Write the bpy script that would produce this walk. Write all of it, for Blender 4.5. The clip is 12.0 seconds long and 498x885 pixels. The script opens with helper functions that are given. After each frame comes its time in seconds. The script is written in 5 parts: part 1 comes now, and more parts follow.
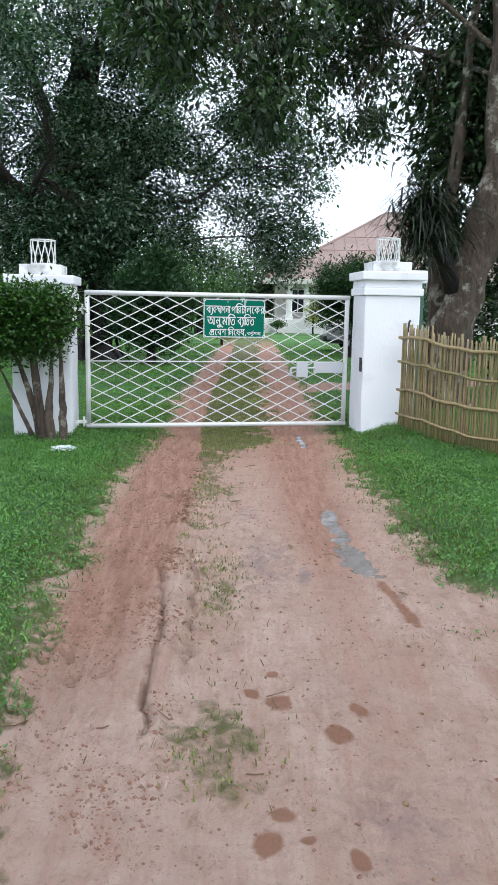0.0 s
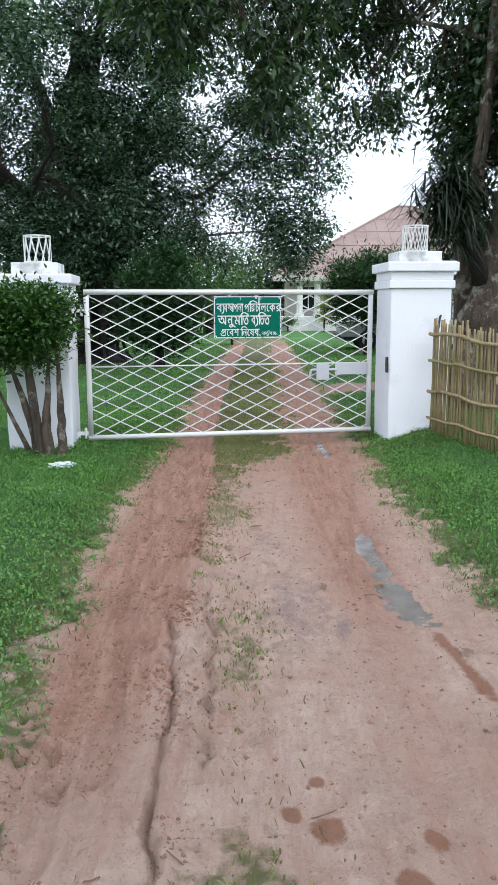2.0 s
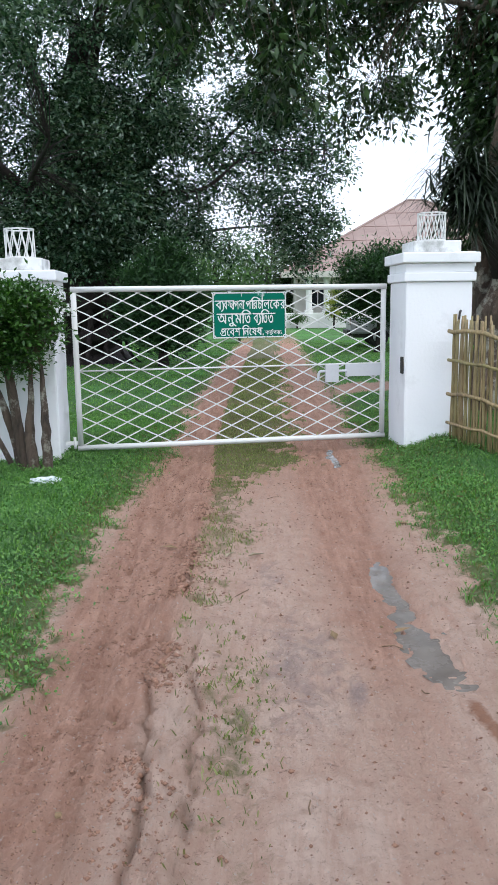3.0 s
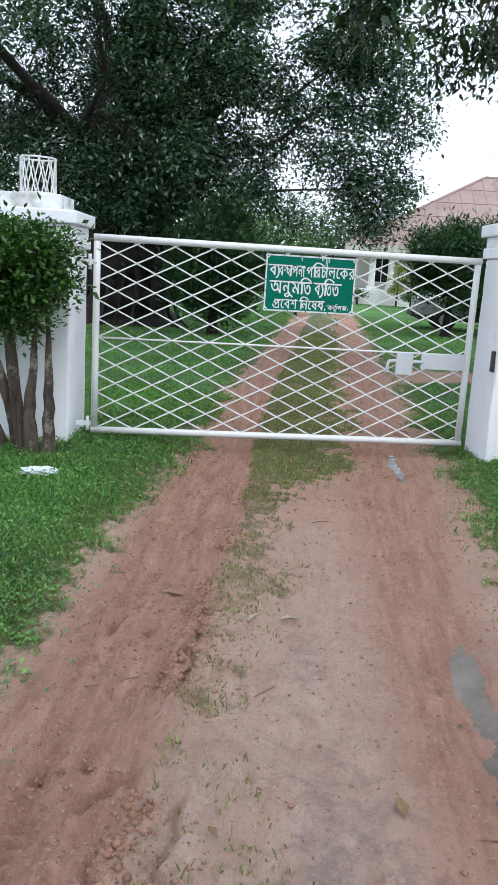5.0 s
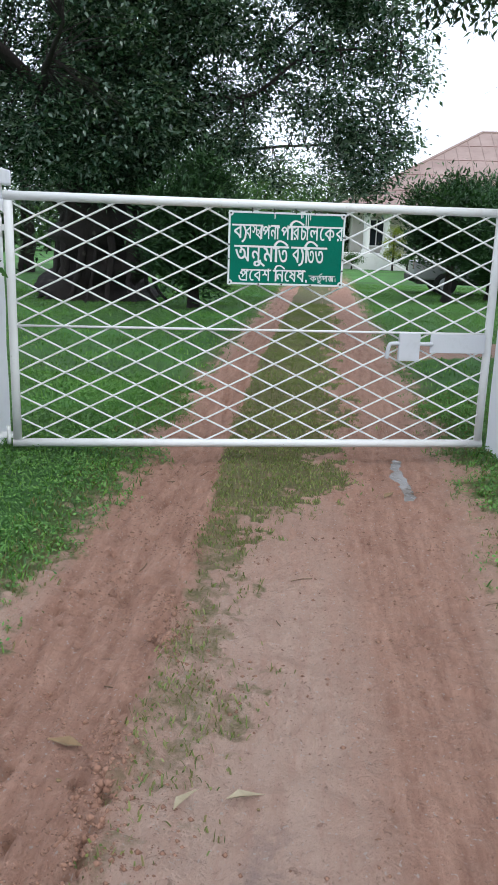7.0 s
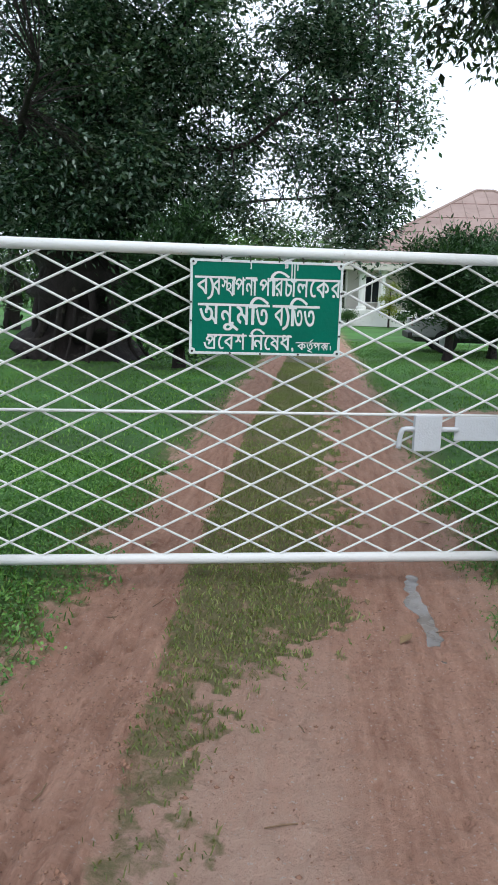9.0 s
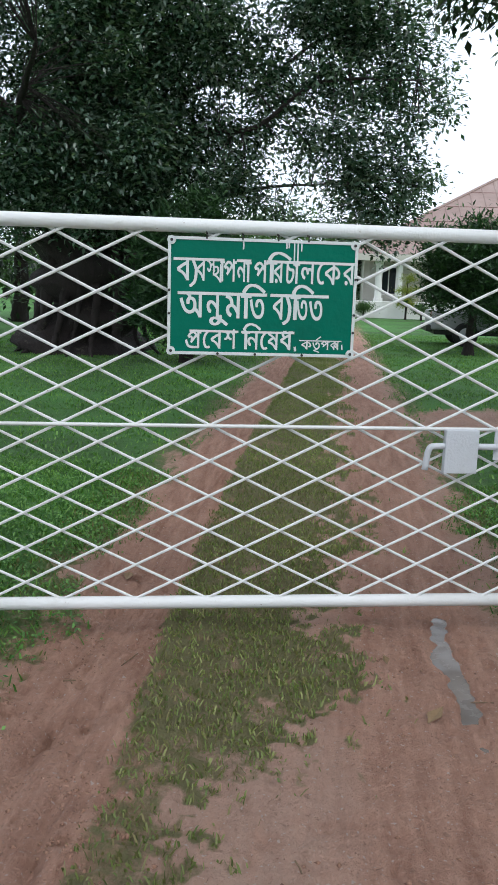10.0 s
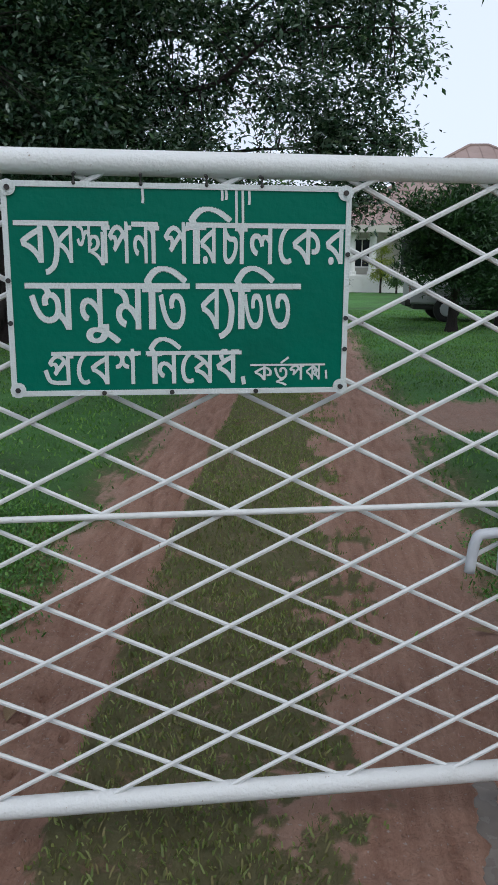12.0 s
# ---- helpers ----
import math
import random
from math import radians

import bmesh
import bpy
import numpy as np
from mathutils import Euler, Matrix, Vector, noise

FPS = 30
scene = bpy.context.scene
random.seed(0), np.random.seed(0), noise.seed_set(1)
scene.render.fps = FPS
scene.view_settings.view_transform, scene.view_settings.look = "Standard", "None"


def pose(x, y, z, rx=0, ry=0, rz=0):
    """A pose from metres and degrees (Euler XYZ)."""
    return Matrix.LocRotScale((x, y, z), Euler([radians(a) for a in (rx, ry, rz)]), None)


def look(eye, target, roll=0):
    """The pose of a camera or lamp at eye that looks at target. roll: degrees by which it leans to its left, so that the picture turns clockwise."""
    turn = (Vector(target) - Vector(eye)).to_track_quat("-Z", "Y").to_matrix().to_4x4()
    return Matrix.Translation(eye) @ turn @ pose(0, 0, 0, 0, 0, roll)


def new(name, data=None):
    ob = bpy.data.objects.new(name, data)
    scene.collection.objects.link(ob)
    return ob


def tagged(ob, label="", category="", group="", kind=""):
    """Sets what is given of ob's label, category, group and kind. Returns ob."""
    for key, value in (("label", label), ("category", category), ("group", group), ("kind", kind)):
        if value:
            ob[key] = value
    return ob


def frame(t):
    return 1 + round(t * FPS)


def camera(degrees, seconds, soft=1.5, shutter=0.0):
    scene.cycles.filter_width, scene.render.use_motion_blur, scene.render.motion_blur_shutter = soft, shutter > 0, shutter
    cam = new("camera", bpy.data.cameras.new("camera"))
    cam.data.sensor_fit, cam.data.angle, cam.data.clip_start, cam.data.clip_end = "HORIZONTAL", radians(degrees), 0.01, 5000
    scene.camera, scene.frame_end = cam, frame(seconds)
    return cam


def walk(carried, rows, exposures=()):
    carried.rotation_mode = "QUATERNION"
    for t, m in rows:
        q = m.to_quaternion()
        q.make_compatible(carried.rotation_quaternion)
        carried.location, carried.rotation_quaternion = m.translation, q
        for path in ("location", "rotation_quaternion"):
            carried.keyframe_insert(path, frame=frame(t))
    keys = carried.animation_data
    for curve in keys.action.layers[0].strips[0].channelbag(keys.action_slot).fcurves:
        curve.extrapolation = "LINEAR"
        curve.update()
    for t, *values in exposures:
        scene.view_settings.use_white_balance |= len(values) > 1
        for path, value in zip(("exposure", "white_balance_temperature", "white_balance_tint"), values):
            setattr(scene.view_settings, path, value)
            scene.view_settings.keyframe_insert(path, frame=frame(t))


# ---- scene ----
cam = camera(34.8, 12.0, soft=1.1)
METRES, EYE, TILT, LEAN, TURN = 8.0, 1.58, 0.0, 0.0, 0.0
ROWS = [
    (0.0, 0.0, 0.0, 0.0, 0.18, -9.7, -1.07),
    (0.5, -0.006, 0.0073, -0.0016, 0.23, -9.71, -1.14),
    (1.0, -0.0047, 0.0292, -0.003, 0.17, -9.9, -0.83),
    (1.5, 0.0006, 0.0629, 0.0011, 0.4, -9.99, 0.22),
    (2.0, -0.0082, 0.1035, -0.0017, 0.8, -9.8, 0.17),
    (2.5, -0.0113, 0.1422, -0.0017, 0.83, -9.64, 0.28),
    (3.0, 0.0004, 0.1934, -0.0023, 1.49, -9.99, 0.83),
    (3.5, -0.0, 0.2401, -0.0068, 2.69, -12.61, -0.43),
    (5.5, -0.0067, 0.4191, -0.0069, 5.82, -12.17, -3.74),
    (6.0, 0.0037, 0.4668, -0.0094, 4.54, -12.19, -2.94),
    (6.5, 0.0051, 0.5118, -0.0101, 4.71, -14.9, -2.19),
    (8.5, 0.0008, 0.6732, -0.0074, 6.43, -11.07, -2.07),
    (9.0, 0.0067, 0.7157, -0.0097, 5.0, -10.55, -1.75),
    (9.5, 0.0174, 0.7606, -0.0086, 4.86, -10.53, -1.16),
    (10.0, 0.0102, 0.8099, -0.012, 6.11, -11.15, -1.73),
    (10.5, 0.0106, 0.8556, -0.0137, 5.99, -12.76, -1.6),
    (11.0, 0.0157, 0.9039, -0.0095, 5.96, -13.32, -0.71),
    (11.5, 0.0073, 0.947, -0.0113, 7.28, -13.24, -0.68),
    (12.0, 0.0087, 0.9879, -0.0096, 4.09, -12.82, -0.4),
]
walk(cam, [(t, pose(0, 0, EYE, TILT, LEAN, TURN) @ pose(METRES * x, METRES * y, METRES * z, 90 + pitch, roll, yaw)) for t, x, y, z, yaw, pitch, roll in ROWS],
     exposures=((0.0, 0.43, 6000, 6), (5.5, 0.35, 6000, 6), (9.5, 0.21, 6100, 5), (11.0, 0.0, 6050, 5), (11.5, 0.08, 6000, 5), (12.0, -0.34, 6000, 6)))

# ---- world and sun: a bright overcast sky ----
SUN_EL, SUN_AZ = 55, 150
world = bpy.data.worlds.new("world")
scene.world = world
world.use_nodes = True
wn = world.node_tree
wn.nodes.clear()
sky = wn.nodes.new("ShaderNodeTexSky")
sky.sky_type, sky.sun_disc = "NISHITA", False
sky.sun_elevation, sky.sun_rotation = radians(SUN_EL), radians(SUN_AZ)
sky.air_density, sky.dust_density, sky.ozone_density = 1.0, 3.0, 1.0
veil = wn.nodes.new("ShaderNodeMix")
veil.data_type = "RGBA"
veil.inputs[0].default_value = 0.72
veil.inputs[7].default_value = (12.9, 13.2, 14.5, 1)
bg = wn.nodes.new("ShaderNodeBackground")
bg.inputs[1].default_value = 0.11
out = wn.nodes.new("ShaderNodeOutputWorld")
wn.links.new(sky.outputs[0], veil.inputs[6])
wn.links.new(veil.outputs[2], bg.inputs[0])
wn.links.new(bg.outputs[0], out.inputs[0])

sun_data = bpy.data.lights.new("sun", "SUN")
sun_data.energy, sun_data.angle, sun_data.color = 0.9, radians(25), (1.0, 0.96, 0.9)
sun = new("sun", sun_data)
_a, _e = radians(SUN_AZ), radians(SUN_EL)
_d = Vector((math.sin(_a) * math.cos(_e), math.cos(_a) * math.cos(_e), math.sin(_e)))
sun.matrix_world = look(_d * 60, (0, 0, 0))


# ---- materials ----
class Mat:
    """A node material with short ways to add nodes."""

    def __init__(self, name, rough=0.7, metal=0.0):
        self.m = bpy.data.materials.new(name)
        self.m.use_nodes = True
        self.t = self.m.node_tree
        self.b = self.t.nodes["Principled BSDF"]
        self.b.inputs["Roughness"].default_value = rough
        self.b.inputs["Metallic"].default_value = metal
        self.co = self.t.nodes.new("ShaderNodeTexCoord").outputs["Object"]

    def link(self, a, b):
        self.t.links.new(a, b)

    def noise(self, scale, detail=5, rough=0.6, stretch=None, dist=0.0):
        n = self.t.nodes.new("ShaderNodeTexNoise")
        n.inputs["Scale"].default_value, n.inputs["Detail"].default_value = scale, detail
        n.inputs["Roughness"].default_value, n.inputs["Distortion"].default_value = rough, dist
        src = self.co
        if stretch:
            mp = self.t.nodes.new("ShaderNodeMapping")
            mp.inputs["Scale"].default_value = stretch
            self.link(src, mp.inputs[0])
            src = mp.outputs[0]
        self.link(src, n.inputs["Vector"])
        return n.outputs[0]

    def attr(self, name):
        n = self.t.nodes.new("ShaderNodeAttribute")
        n.attribute_name = name
        return n.outputs["Fac"]

    def ramp(self, fac, *stops):
        n = self.t.nodes.new("ShaderNodeValToRGB")
        e = n.color_ramp.elements
        while len(e) < len(stops):
            e.new(0.5)
        for el, (p, c) in zip(e, stops):
            el.position = p
            el.color = (*c, 1) if isinstance(c, tuple) else (c, c, c, 1)
        self.link(fac, n.inputs[0])
        return n.outputs[0]

    def mix(self, fac, a, b, mode="MIX"):
        n = self.t.nodes.new("ShaderNodeMix")
        n.data_type, n.blend_type = "RGBA", mode
        for v, i in ((fac, 0), (a, 6), (b, 7)):
            if isinstance(v, tuple):
                n.inputs[i].default_value = (*v, 1)
            elif isinstance(v, (int, float)):
                n.inputs[i].default_value = v
            else:
                self.link(v, n.inputs[i])
        return n.outputs[2]

    def math(self, op, a, b=0.0, clamp=False):
        n = self.t.nodes.new("ShaderNodeMath")
        n.operation, n.use_clamp = op, clamp
        for v, i in ((a, 0), (b, 1)):
            if isinstance(v, (int, float)):
                n.inputs[i].default_value = v
            else:
                self.link(v, n.inputs[i])
        return n.outputs[0]

    def island(self):
        return self.t.nodes.new("ShaderNodeNewGeometry").outputs["Random Per Island"]

    def piece(self):
        return self.t.nodes.new("ShaderNodeObjectInfo").outputs["Random"]

    def bump(self, h, dist=0.01, strength=1.0):
        n = self.t.nodes.new("ShaderNodeBump")
        n.inputs["Distance"].default_value, n.inputs["Strength"].default_value = dist, strength
        self.link(h, n.inputs["Height"])
        self.link(n.outputs[0], self.b.inputs["Normal"])
        return self

    def color(self, c):
        self.link(c, self.b.inputs["Base Color"])
        return self

    def roughness(self, r):
        self.link(r, self.b.inputs["Roughness"])
        return self


def leaf_material(name, dark, mid, light, rough=0.45, trans=0.25):
    k = Mat(name, rough)
    c = k.ramp(k.island(), (0.0, dark), (0.55, mid), (1.0, light))
    c = k.mix(k.ramp(k.noise(0.7, 3), (0.32, 0.72), (0.68, 1.0)), (0, 0, 0), c, "MIX")
    k.color(c)
    tr = k.t.nodes.new("ShaderNodeBsdfTranslucent")
    k.link(k.mix(1.0, c, (1.1, 1.3, 0.5), "MULTIPLY"), tr.inputs[0])
    ms = k.t.nodes.new("ShaderNodeMixShader")
    ms.inputs[0].default_value = trans
    k.link(k.b.outputs[0], ms.inputs[1])
    k.link(tr.outputs[0], ms.inputs[2])
    k.link(ms.outputs[0], k.t.nodes["Material Output"].inputs[0])
    return k.m


def bark_material(name, dark, light, lichen=(0.35, 0.36, 0.3), amount=0.55):
    k = Mat(name, 0.9)
    n = k.noise(9, 9, 0.75, (1, 1, 0.3), 0.9)
    c = k.mix(k.ramp(n, (0.3, 0.0), (0.7, 1.0)), dark, light)
    c = k.mix(k.ramp(k.noise(3.5, 7, 0.7), (amount, 0.0), (amount + 0.1, 1.0)), c, lichen)
    k.color(c).bump(n, 0.12)
    return k.m


def paint_material(name, base, stain, rough=0.5, scale=6, lo=0.55, chip=None):
    k = Mat(name, rough)
    n = k.noise(scale, 8, 0.65)
    c = k.mix(k.ramp(n, (lo, 0.0), (lo + 0.25, 1.0)), base, stain)
    if chip:
        c = k.mix(k.ramp(k.noise(scale * 6, 6, 0.7), (0.66, 0.0), (0.69, 1.0)), c, chip)
    k.color(c).bump(k.noise(scale * 12, 4), 0.003)
    return k.m


def make_ground():
    k = Mat("soil_and_turf", 0.95)
    turf, red, damp, grey = k.attr("turf"), k.attr("red"), k.attr("damp"), k.attr("grey")
    n1, n2, n3 = k.noise(2.2, 7, 0.65, None, 0.6), k.noise(9, 9, 0.74, None, 0.5), k.noise(60, 7, 0.8)
    n4 = k.noise(7, 7, 0.72, (2.2, 0.28, 1))
    n5, n6 = k.noise(0.9, 6, 0.7), k.noise(26, 6, 0.7, None, 1.2)
    sand = k.mix(k.ramp(n1, (0.3, 0.0), (0.7, 1.0)), (0.56, 0.36, 0.27), (0.75, 0.56, 0.455))
    sand = k.mix(k.ramp(n2, (0.47, 0.0), (0.66, 0.55)), sand, (0.44, 0.265, 0.19))
    sand = k.mix(k.ramp(n4, (0.46, 0.0), (0.64, 0.6)), sand, (0.52, 0.305, 0.225))
    sand = k.mix(k.ramp(n5, (0.52, 0.0), (0.66, 0.3)), sand, (0.40, 0.27, 0.22))
    clay = k.mix(k.ramp(n4, (0.34, 0.0), (0.66, 1.0)), (0.36, 0.18, 0.12), (0.58, 0.335, 0.24))
    clay = k.mix(k.ramp(n6, (0.5, 0.0), (0.7, 0.45)), clay, (0.66, 0.42, 0.31))
    redm = k.ramp(k.math("ADD", red, k.math("MULTIPLY", k.math("SUBTRACT", n1, 0.5), 0.9)), (0.25, 0.0), (0.75, 1.0))
    soil = k.mix(redm, sand, clay)
    gm = k.ramp(k.math("ADD", grey, k.math("MULTIPLY", k.math("SUBTRACT", n2, 0.5), 1.4)), (0.35, 0.0), (0.8, 0.85))
    soil = k.mix(gm, soil, k.mix(n6, (0.24, 0.17, 0.155), (0.46, 0.35, 0.315)))
    soil = k.mix(k.ramp(n3, (0.34, 0.6), (0.43, 0.0)), soil, (0.19, 0.105, 0.07))
    soil = k.mix(k.ramp(n6, (0.31, 0.7), (0.40, 0.0)), soil, (0.22, 0.125, 0.085))
    pebble = k.ramp(k.noise(70, 2, 0.5), (0.66, 0.0), (0.70, 0.7))
    soil = k.mix(pebble, soil, (0.60, 0.50, 0.44))
    dm = k.ramp(k.math("ADD", damp, k.math("MULTIPLY", k.math("SUBTRACT", n2, 0.5), 0.7)), (0.35, 0.0), (0.55, 0.9))
    soil = k.mix(dm, soil, k.mix(n6, (0.22, 0.09, 0.045), (0.46, 0.215, 0.115)))
    g = k.mix(k.ramp(n2, (0.3, 0.0), (0.7, 1.0)), (0.030, 0.085, 0.016), (0.085, 0.205, 0.042))
    g = k.mix(k.ramp(k.noise(0.35, 4), (0.4, 0.0), (0.65, 0.7)), g, (0.11, 0.32, 0.06))
    mess = k.math("MULTIPLY", k.math("SUBTRACT", k.math("ADD", n2, k.math("MULTIPLY", n3, 0.5)), 0.75), 1.7)
    g = k.mix(k.attr("worn"), g, k.mix(n2, (0.10, 0.10, 0.035), (0.26, 0.225, 0.10)))
    tm = k.ramp(k.math("ADD", turf, mess), (0.32, 0.0), (0.82, 1.0))
    k.color(k.mix(tm, soil, g))
    k.roughness(k.ramp(dm, (0.0, 0.93), (1.0, 0.75)))
    h = k.math("ADD", k.math("MULTIPLY", n2, 1.0), k.math("MULTIPLY", n3, 0.5))
    h = k.math("ADD", h, k.math("MULTIPLY", n6, 0.6))
    k.bump(k.math("ADD", h, k.math("MULTIPLY", n4, 1.0)), 0.06)
    return k.m


GROUND = make_ground()
WHITE = paint_material("chalky_white_limewash", (0.80, 0.80, 0.83), (0.62, 0.62, 0.64), 0.85, 2.5, 0.55)
IRON = paint_material("chipped_white_gloss_paint", (0.66, 0.66, 0.65), (0.55, 0.54, 0.51), 0.45, 9, 0.55, (0.33, 0.28, 0.23))
MOSS = paint_material("weathered_mossy_plaster", (0.68, 0.68, 0.68), (0.24, 0.24, 0.22), 0.9, 5, 0.45)
GREEN = paint_material("green_sign_enamel", (0.001, 0.125, 0.080), (0.002, 0.105, 0.068), 0.5, 3, 0.5)
GREEN.node_tree.nodes["Principled BSDF"].inputs["Specular IOR Level"].default_value = 0.15
LETTER = paint_material("white_sign_lettering", (0.62, 0.65, 0.64), (0.52, 0.57, 0.56), 0.5, 20, 0.55)
STEEL = paint_material("grey_galvanised_plate", (0.50, 0.51, 0.54), (0.40, 0.40, 0.42), 0.5, 8, 0.55)
BLACK = paint_material("blackened_iron", (0.02, 0.02, 0.02), (0.05, 0.035, 0.025), 0.6, 8, 0.5)
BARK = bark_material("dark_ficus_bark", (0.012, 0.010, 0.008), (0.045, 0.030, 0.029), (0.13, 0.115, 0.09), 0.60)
BARK_PALE = bark_material("mottled_lichen_bark", (0.02, 0.015, 0.011), (0.19, 0.135, 0.10), (0.44, 0.41, 0.34), 0.535)
LEAF_FICUS = leaf_material("glossy_ficus_leaf", (0.013, 0.034, 0.021), (0.075, 0.138, 0.092), (0.26, 0.34, 0.275), 0.22, 0.28)
LEAF_DEEP = leaf_material("deep_green_leaf", (0.008, 0.020, 0.008), (0.027, 0.058, 0.021), (0.085, 0.145, 0.052), 0.3, 0.22)
LEAF_CONIFER = leaf_material("dull_conifer_needles", (0.014, 0.042, 0.016), (0.036, 0.095, 0.034), (0.08, 0.17, 0.06), 0.65, 0.2)
LEAF_STRAP = leaf_material("dark_strap_leaf", (0.006, 0.012, 0.006), (0.012, 0.024, 0.011), (0.03, 0.05, 0.022), 0.5, 0.1)
LEAF_SHRUB = leaf_material("fresh_hedge_leaf", (0.02, 0.055, 0.01), (0.045, 0.12, 0.02), (0.09, 0.20, 0.035), 0.4, 0.25)
LEAF_WOOD = leaf_material("far_wood_leaf", (0.03, 0.08, 0.022), (0.075, 0.16, 0.045), (0.14, 0.25, 0.07), 0.6, 0.3)
LEAF_GOLD = leaf_material("golden_duranta_leaf", (0.16, 0.22, 0.02), (0.30, 0.36, 0.03), (0.42, 0.46, 0.05), 0.5, 0.3)
BLADE = leaf_material("turf_blade", (0.045, 0.125, 0.020), (0.115, 0.27, 0.045), (0.24, 0.42, 0.09), 0.45, 0.35)
CLOVER = leaf_material("small_round_weed_leaf", (0.055, 0.15, 0.03), (0.11, 0.26, 0.05), (0.20, 0.38, 0.085), 0.5, 0.3)
STRIP = leaf_material("trampled_olive_blade", (0.12, 0.16, 0.05), (0.23, 0.275, 0.09), (0.38, 0.38, 0.17), 0.65, 0.4)
STRAW = leaf_material("dry_turf_blade", (0.12, 0.13, 0.04), (0.20, 0.185, 0.07), (0.30, 0.25, 0.12), 0.7, 0.35)


def make_bamboo():
    k = Mat("dry_split_bamboo", 0.55)
    n = k.noise(12, 6, 0.65, (4, 4, 0.5))
    c = k.mix(k.ramp(n, (0.3, 0.0), (0.7, 1.0)), (0.15, 0.10, 0.05), (0.42, 0.31, 0.16))
    c = k.mix(k.ramp(k.piece(), (0.0, 0.0), (1.0, 0.6)), c, (0.20, 0.19, 0.065))
    c = k.mix(k.ramp(k.noise(3, 6, 0.7), (0.56, 0.0), (0.68, 0.8)), c, (0.10, 0.07, 0.04))
    return k.color(c).bump(n, 0.004).m


BAMBOO = make_bamboo()


def make_water():
    k = Mat("muddy_water_film", 0.06)
    k.color(k.mix(k.ramp(k.noise(6, 5), (0.4, 0.0), (0.65, 1.0)), (0.115, 0.098, 0.085), (0.17, 0.145, 0.125)))
    k.roughness(k.ramp(k.noise(10, 5), (0.4, 0.05), (0.62, 0.4)))
    k.b.inputs["Specular IOR Level"].default_value = 0.3
    return k.bump(k.noise(12, 2), 0.001).m


WATER = make_water()


def make_roof():
    k = Mat("faded_red_roof_sheet", 0.7)
    n = k.noise(0.6, 7, 0.65, (1, 1, 2))
    c = k.mix(k.ramp(n, (0.3, 0.0), (0.7, 1.0)), (0.25, 0.172, 0.15), (0.35, 0.255, 0.225))
    c = k.mix(k.ramp(k.noise(3, 5), (0.55, 0.0), (0.75, 0.7)), c, (0.25, 0.17, 0.15))
    return k.color(c).m


ROOF = make_roof()
ROOF_RIDGE = paint_material("dark_ridge_flashing", (0.30, 0.19, 0.17), (0.22, 0.14, 0.12), 0.8, 2, 0.5)
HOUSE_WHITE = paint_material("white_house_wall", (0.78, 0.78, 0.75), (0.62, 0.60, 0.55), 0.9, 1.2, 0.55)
# cream toned down to stand in for the shade under the roof
HOUSE_CREAM_SHADED = paint_material("cream_wall_shade_in_colour", (0.55, 0.53, 0.47), (0.45, 0.43, 0.38), 0.9, 1.2, 0.55)
DARK_GLASS = Mat("dark_window_glass", 0.08).m
DARK_GLASS.node_tree.nodes["Principled BSDF"].inputs["Base Color"].default_value = (0.02, 0.025, 0.03, 1)
CAR = paint_material("silver_vehicle_paint", (0.33, 0.34, 0.36), (0.27, 0.27, 0.28), 0.3, 2, 0.5)
RUBBER = paint_material("black_rubber", (0.018, 0.018, 0.018), (0.04, 0.030, 0.03), 0.8, 6, 0.5)
PLASTIC = paint_material("crumpled_white_plastic", (0.60, 0.64, 0.66), (0.4, 0.45, 0.5), 0.35, 12, 0.5)
TWIG = paint_material("dry_brown_twig", (0.16, 0.10, 0.055), (0.10, 0.065, 0.04), 0.9, 20, 0.5)
DRYLEAF = paint_material("dead_leaf", (0.20, 0.13, 0.065), (0.13, 0.08, 0.04), 0.8, 30, 0.5)
CRUMB = paint_material("red_soil_crumb", (0.25, 0.135, 0.09), (0.16, 0.08, 0.052), 0.95, 14, 0.45)
PALELEAF = paint_material("pale_dry_leaf", (0.32, 0.27, 0.18), (0.24, 0.19, 0.11), 0.7, 20, 0.5)
GREENBOARD = paint_material("dull_green_panel", (0.06, 0.12, 0.09), (0.05, 0.09, 0.07), 0.7, 2, 0.5)


# ---- mesh helpers ----
def mesh_object(name, verts, faces, material, parent=None, label="", smooth=False):
    me = bpy.data.meshes.new(name)
    me.from_pydata([tuple(v) for v in verts], [], faces)
    if smooth:
        me.shade_smooth()
    me.materials.append(material)
    ob = new(name, me)
    ob.parent = parent
    if label:
        ob["label"] = label
    return ob


def part(name, bm, material, parent=None, label="", smooth=False):
    me = bpy.data.meshes.new(name)
    bm.to_mesh(me)
    bm.free()
    if smooth:
        me.shade_smooth()
    me.materials.append(material)
    ob = new(name, me)
    ob.parent = parent
    if label:
        ob["label"] = label
    return ob


def thing(name, m, label, category, group="", kind=""):
    e = new(name)
    e.empty_display_size = 0.2
    e.matrix_world = m
    return tagged(e, label, category, group, kind)


def box(bm, x0, x1, y0, y1, z0, z1, bevel=0.0):
    made = bmesh.ops.create_cube(bm, size=1.0)["verts"]
    for v in made:
        v.co = Vector((x0 + (v.co.x + 0.5) * (x1 - x0), y0 + (v.co.y + 0.5) * (y1 - y0), z0 + (v.co.z + 0.5) * (z1 - z0)))
    if bevel:
        edges = list({e for v in made for e in v.link_edges})
        bmesh.ops.bevel(bm, geom=edges, offset=bevel, segments=2, affect="EDGES", profile=0.6)
    return bm


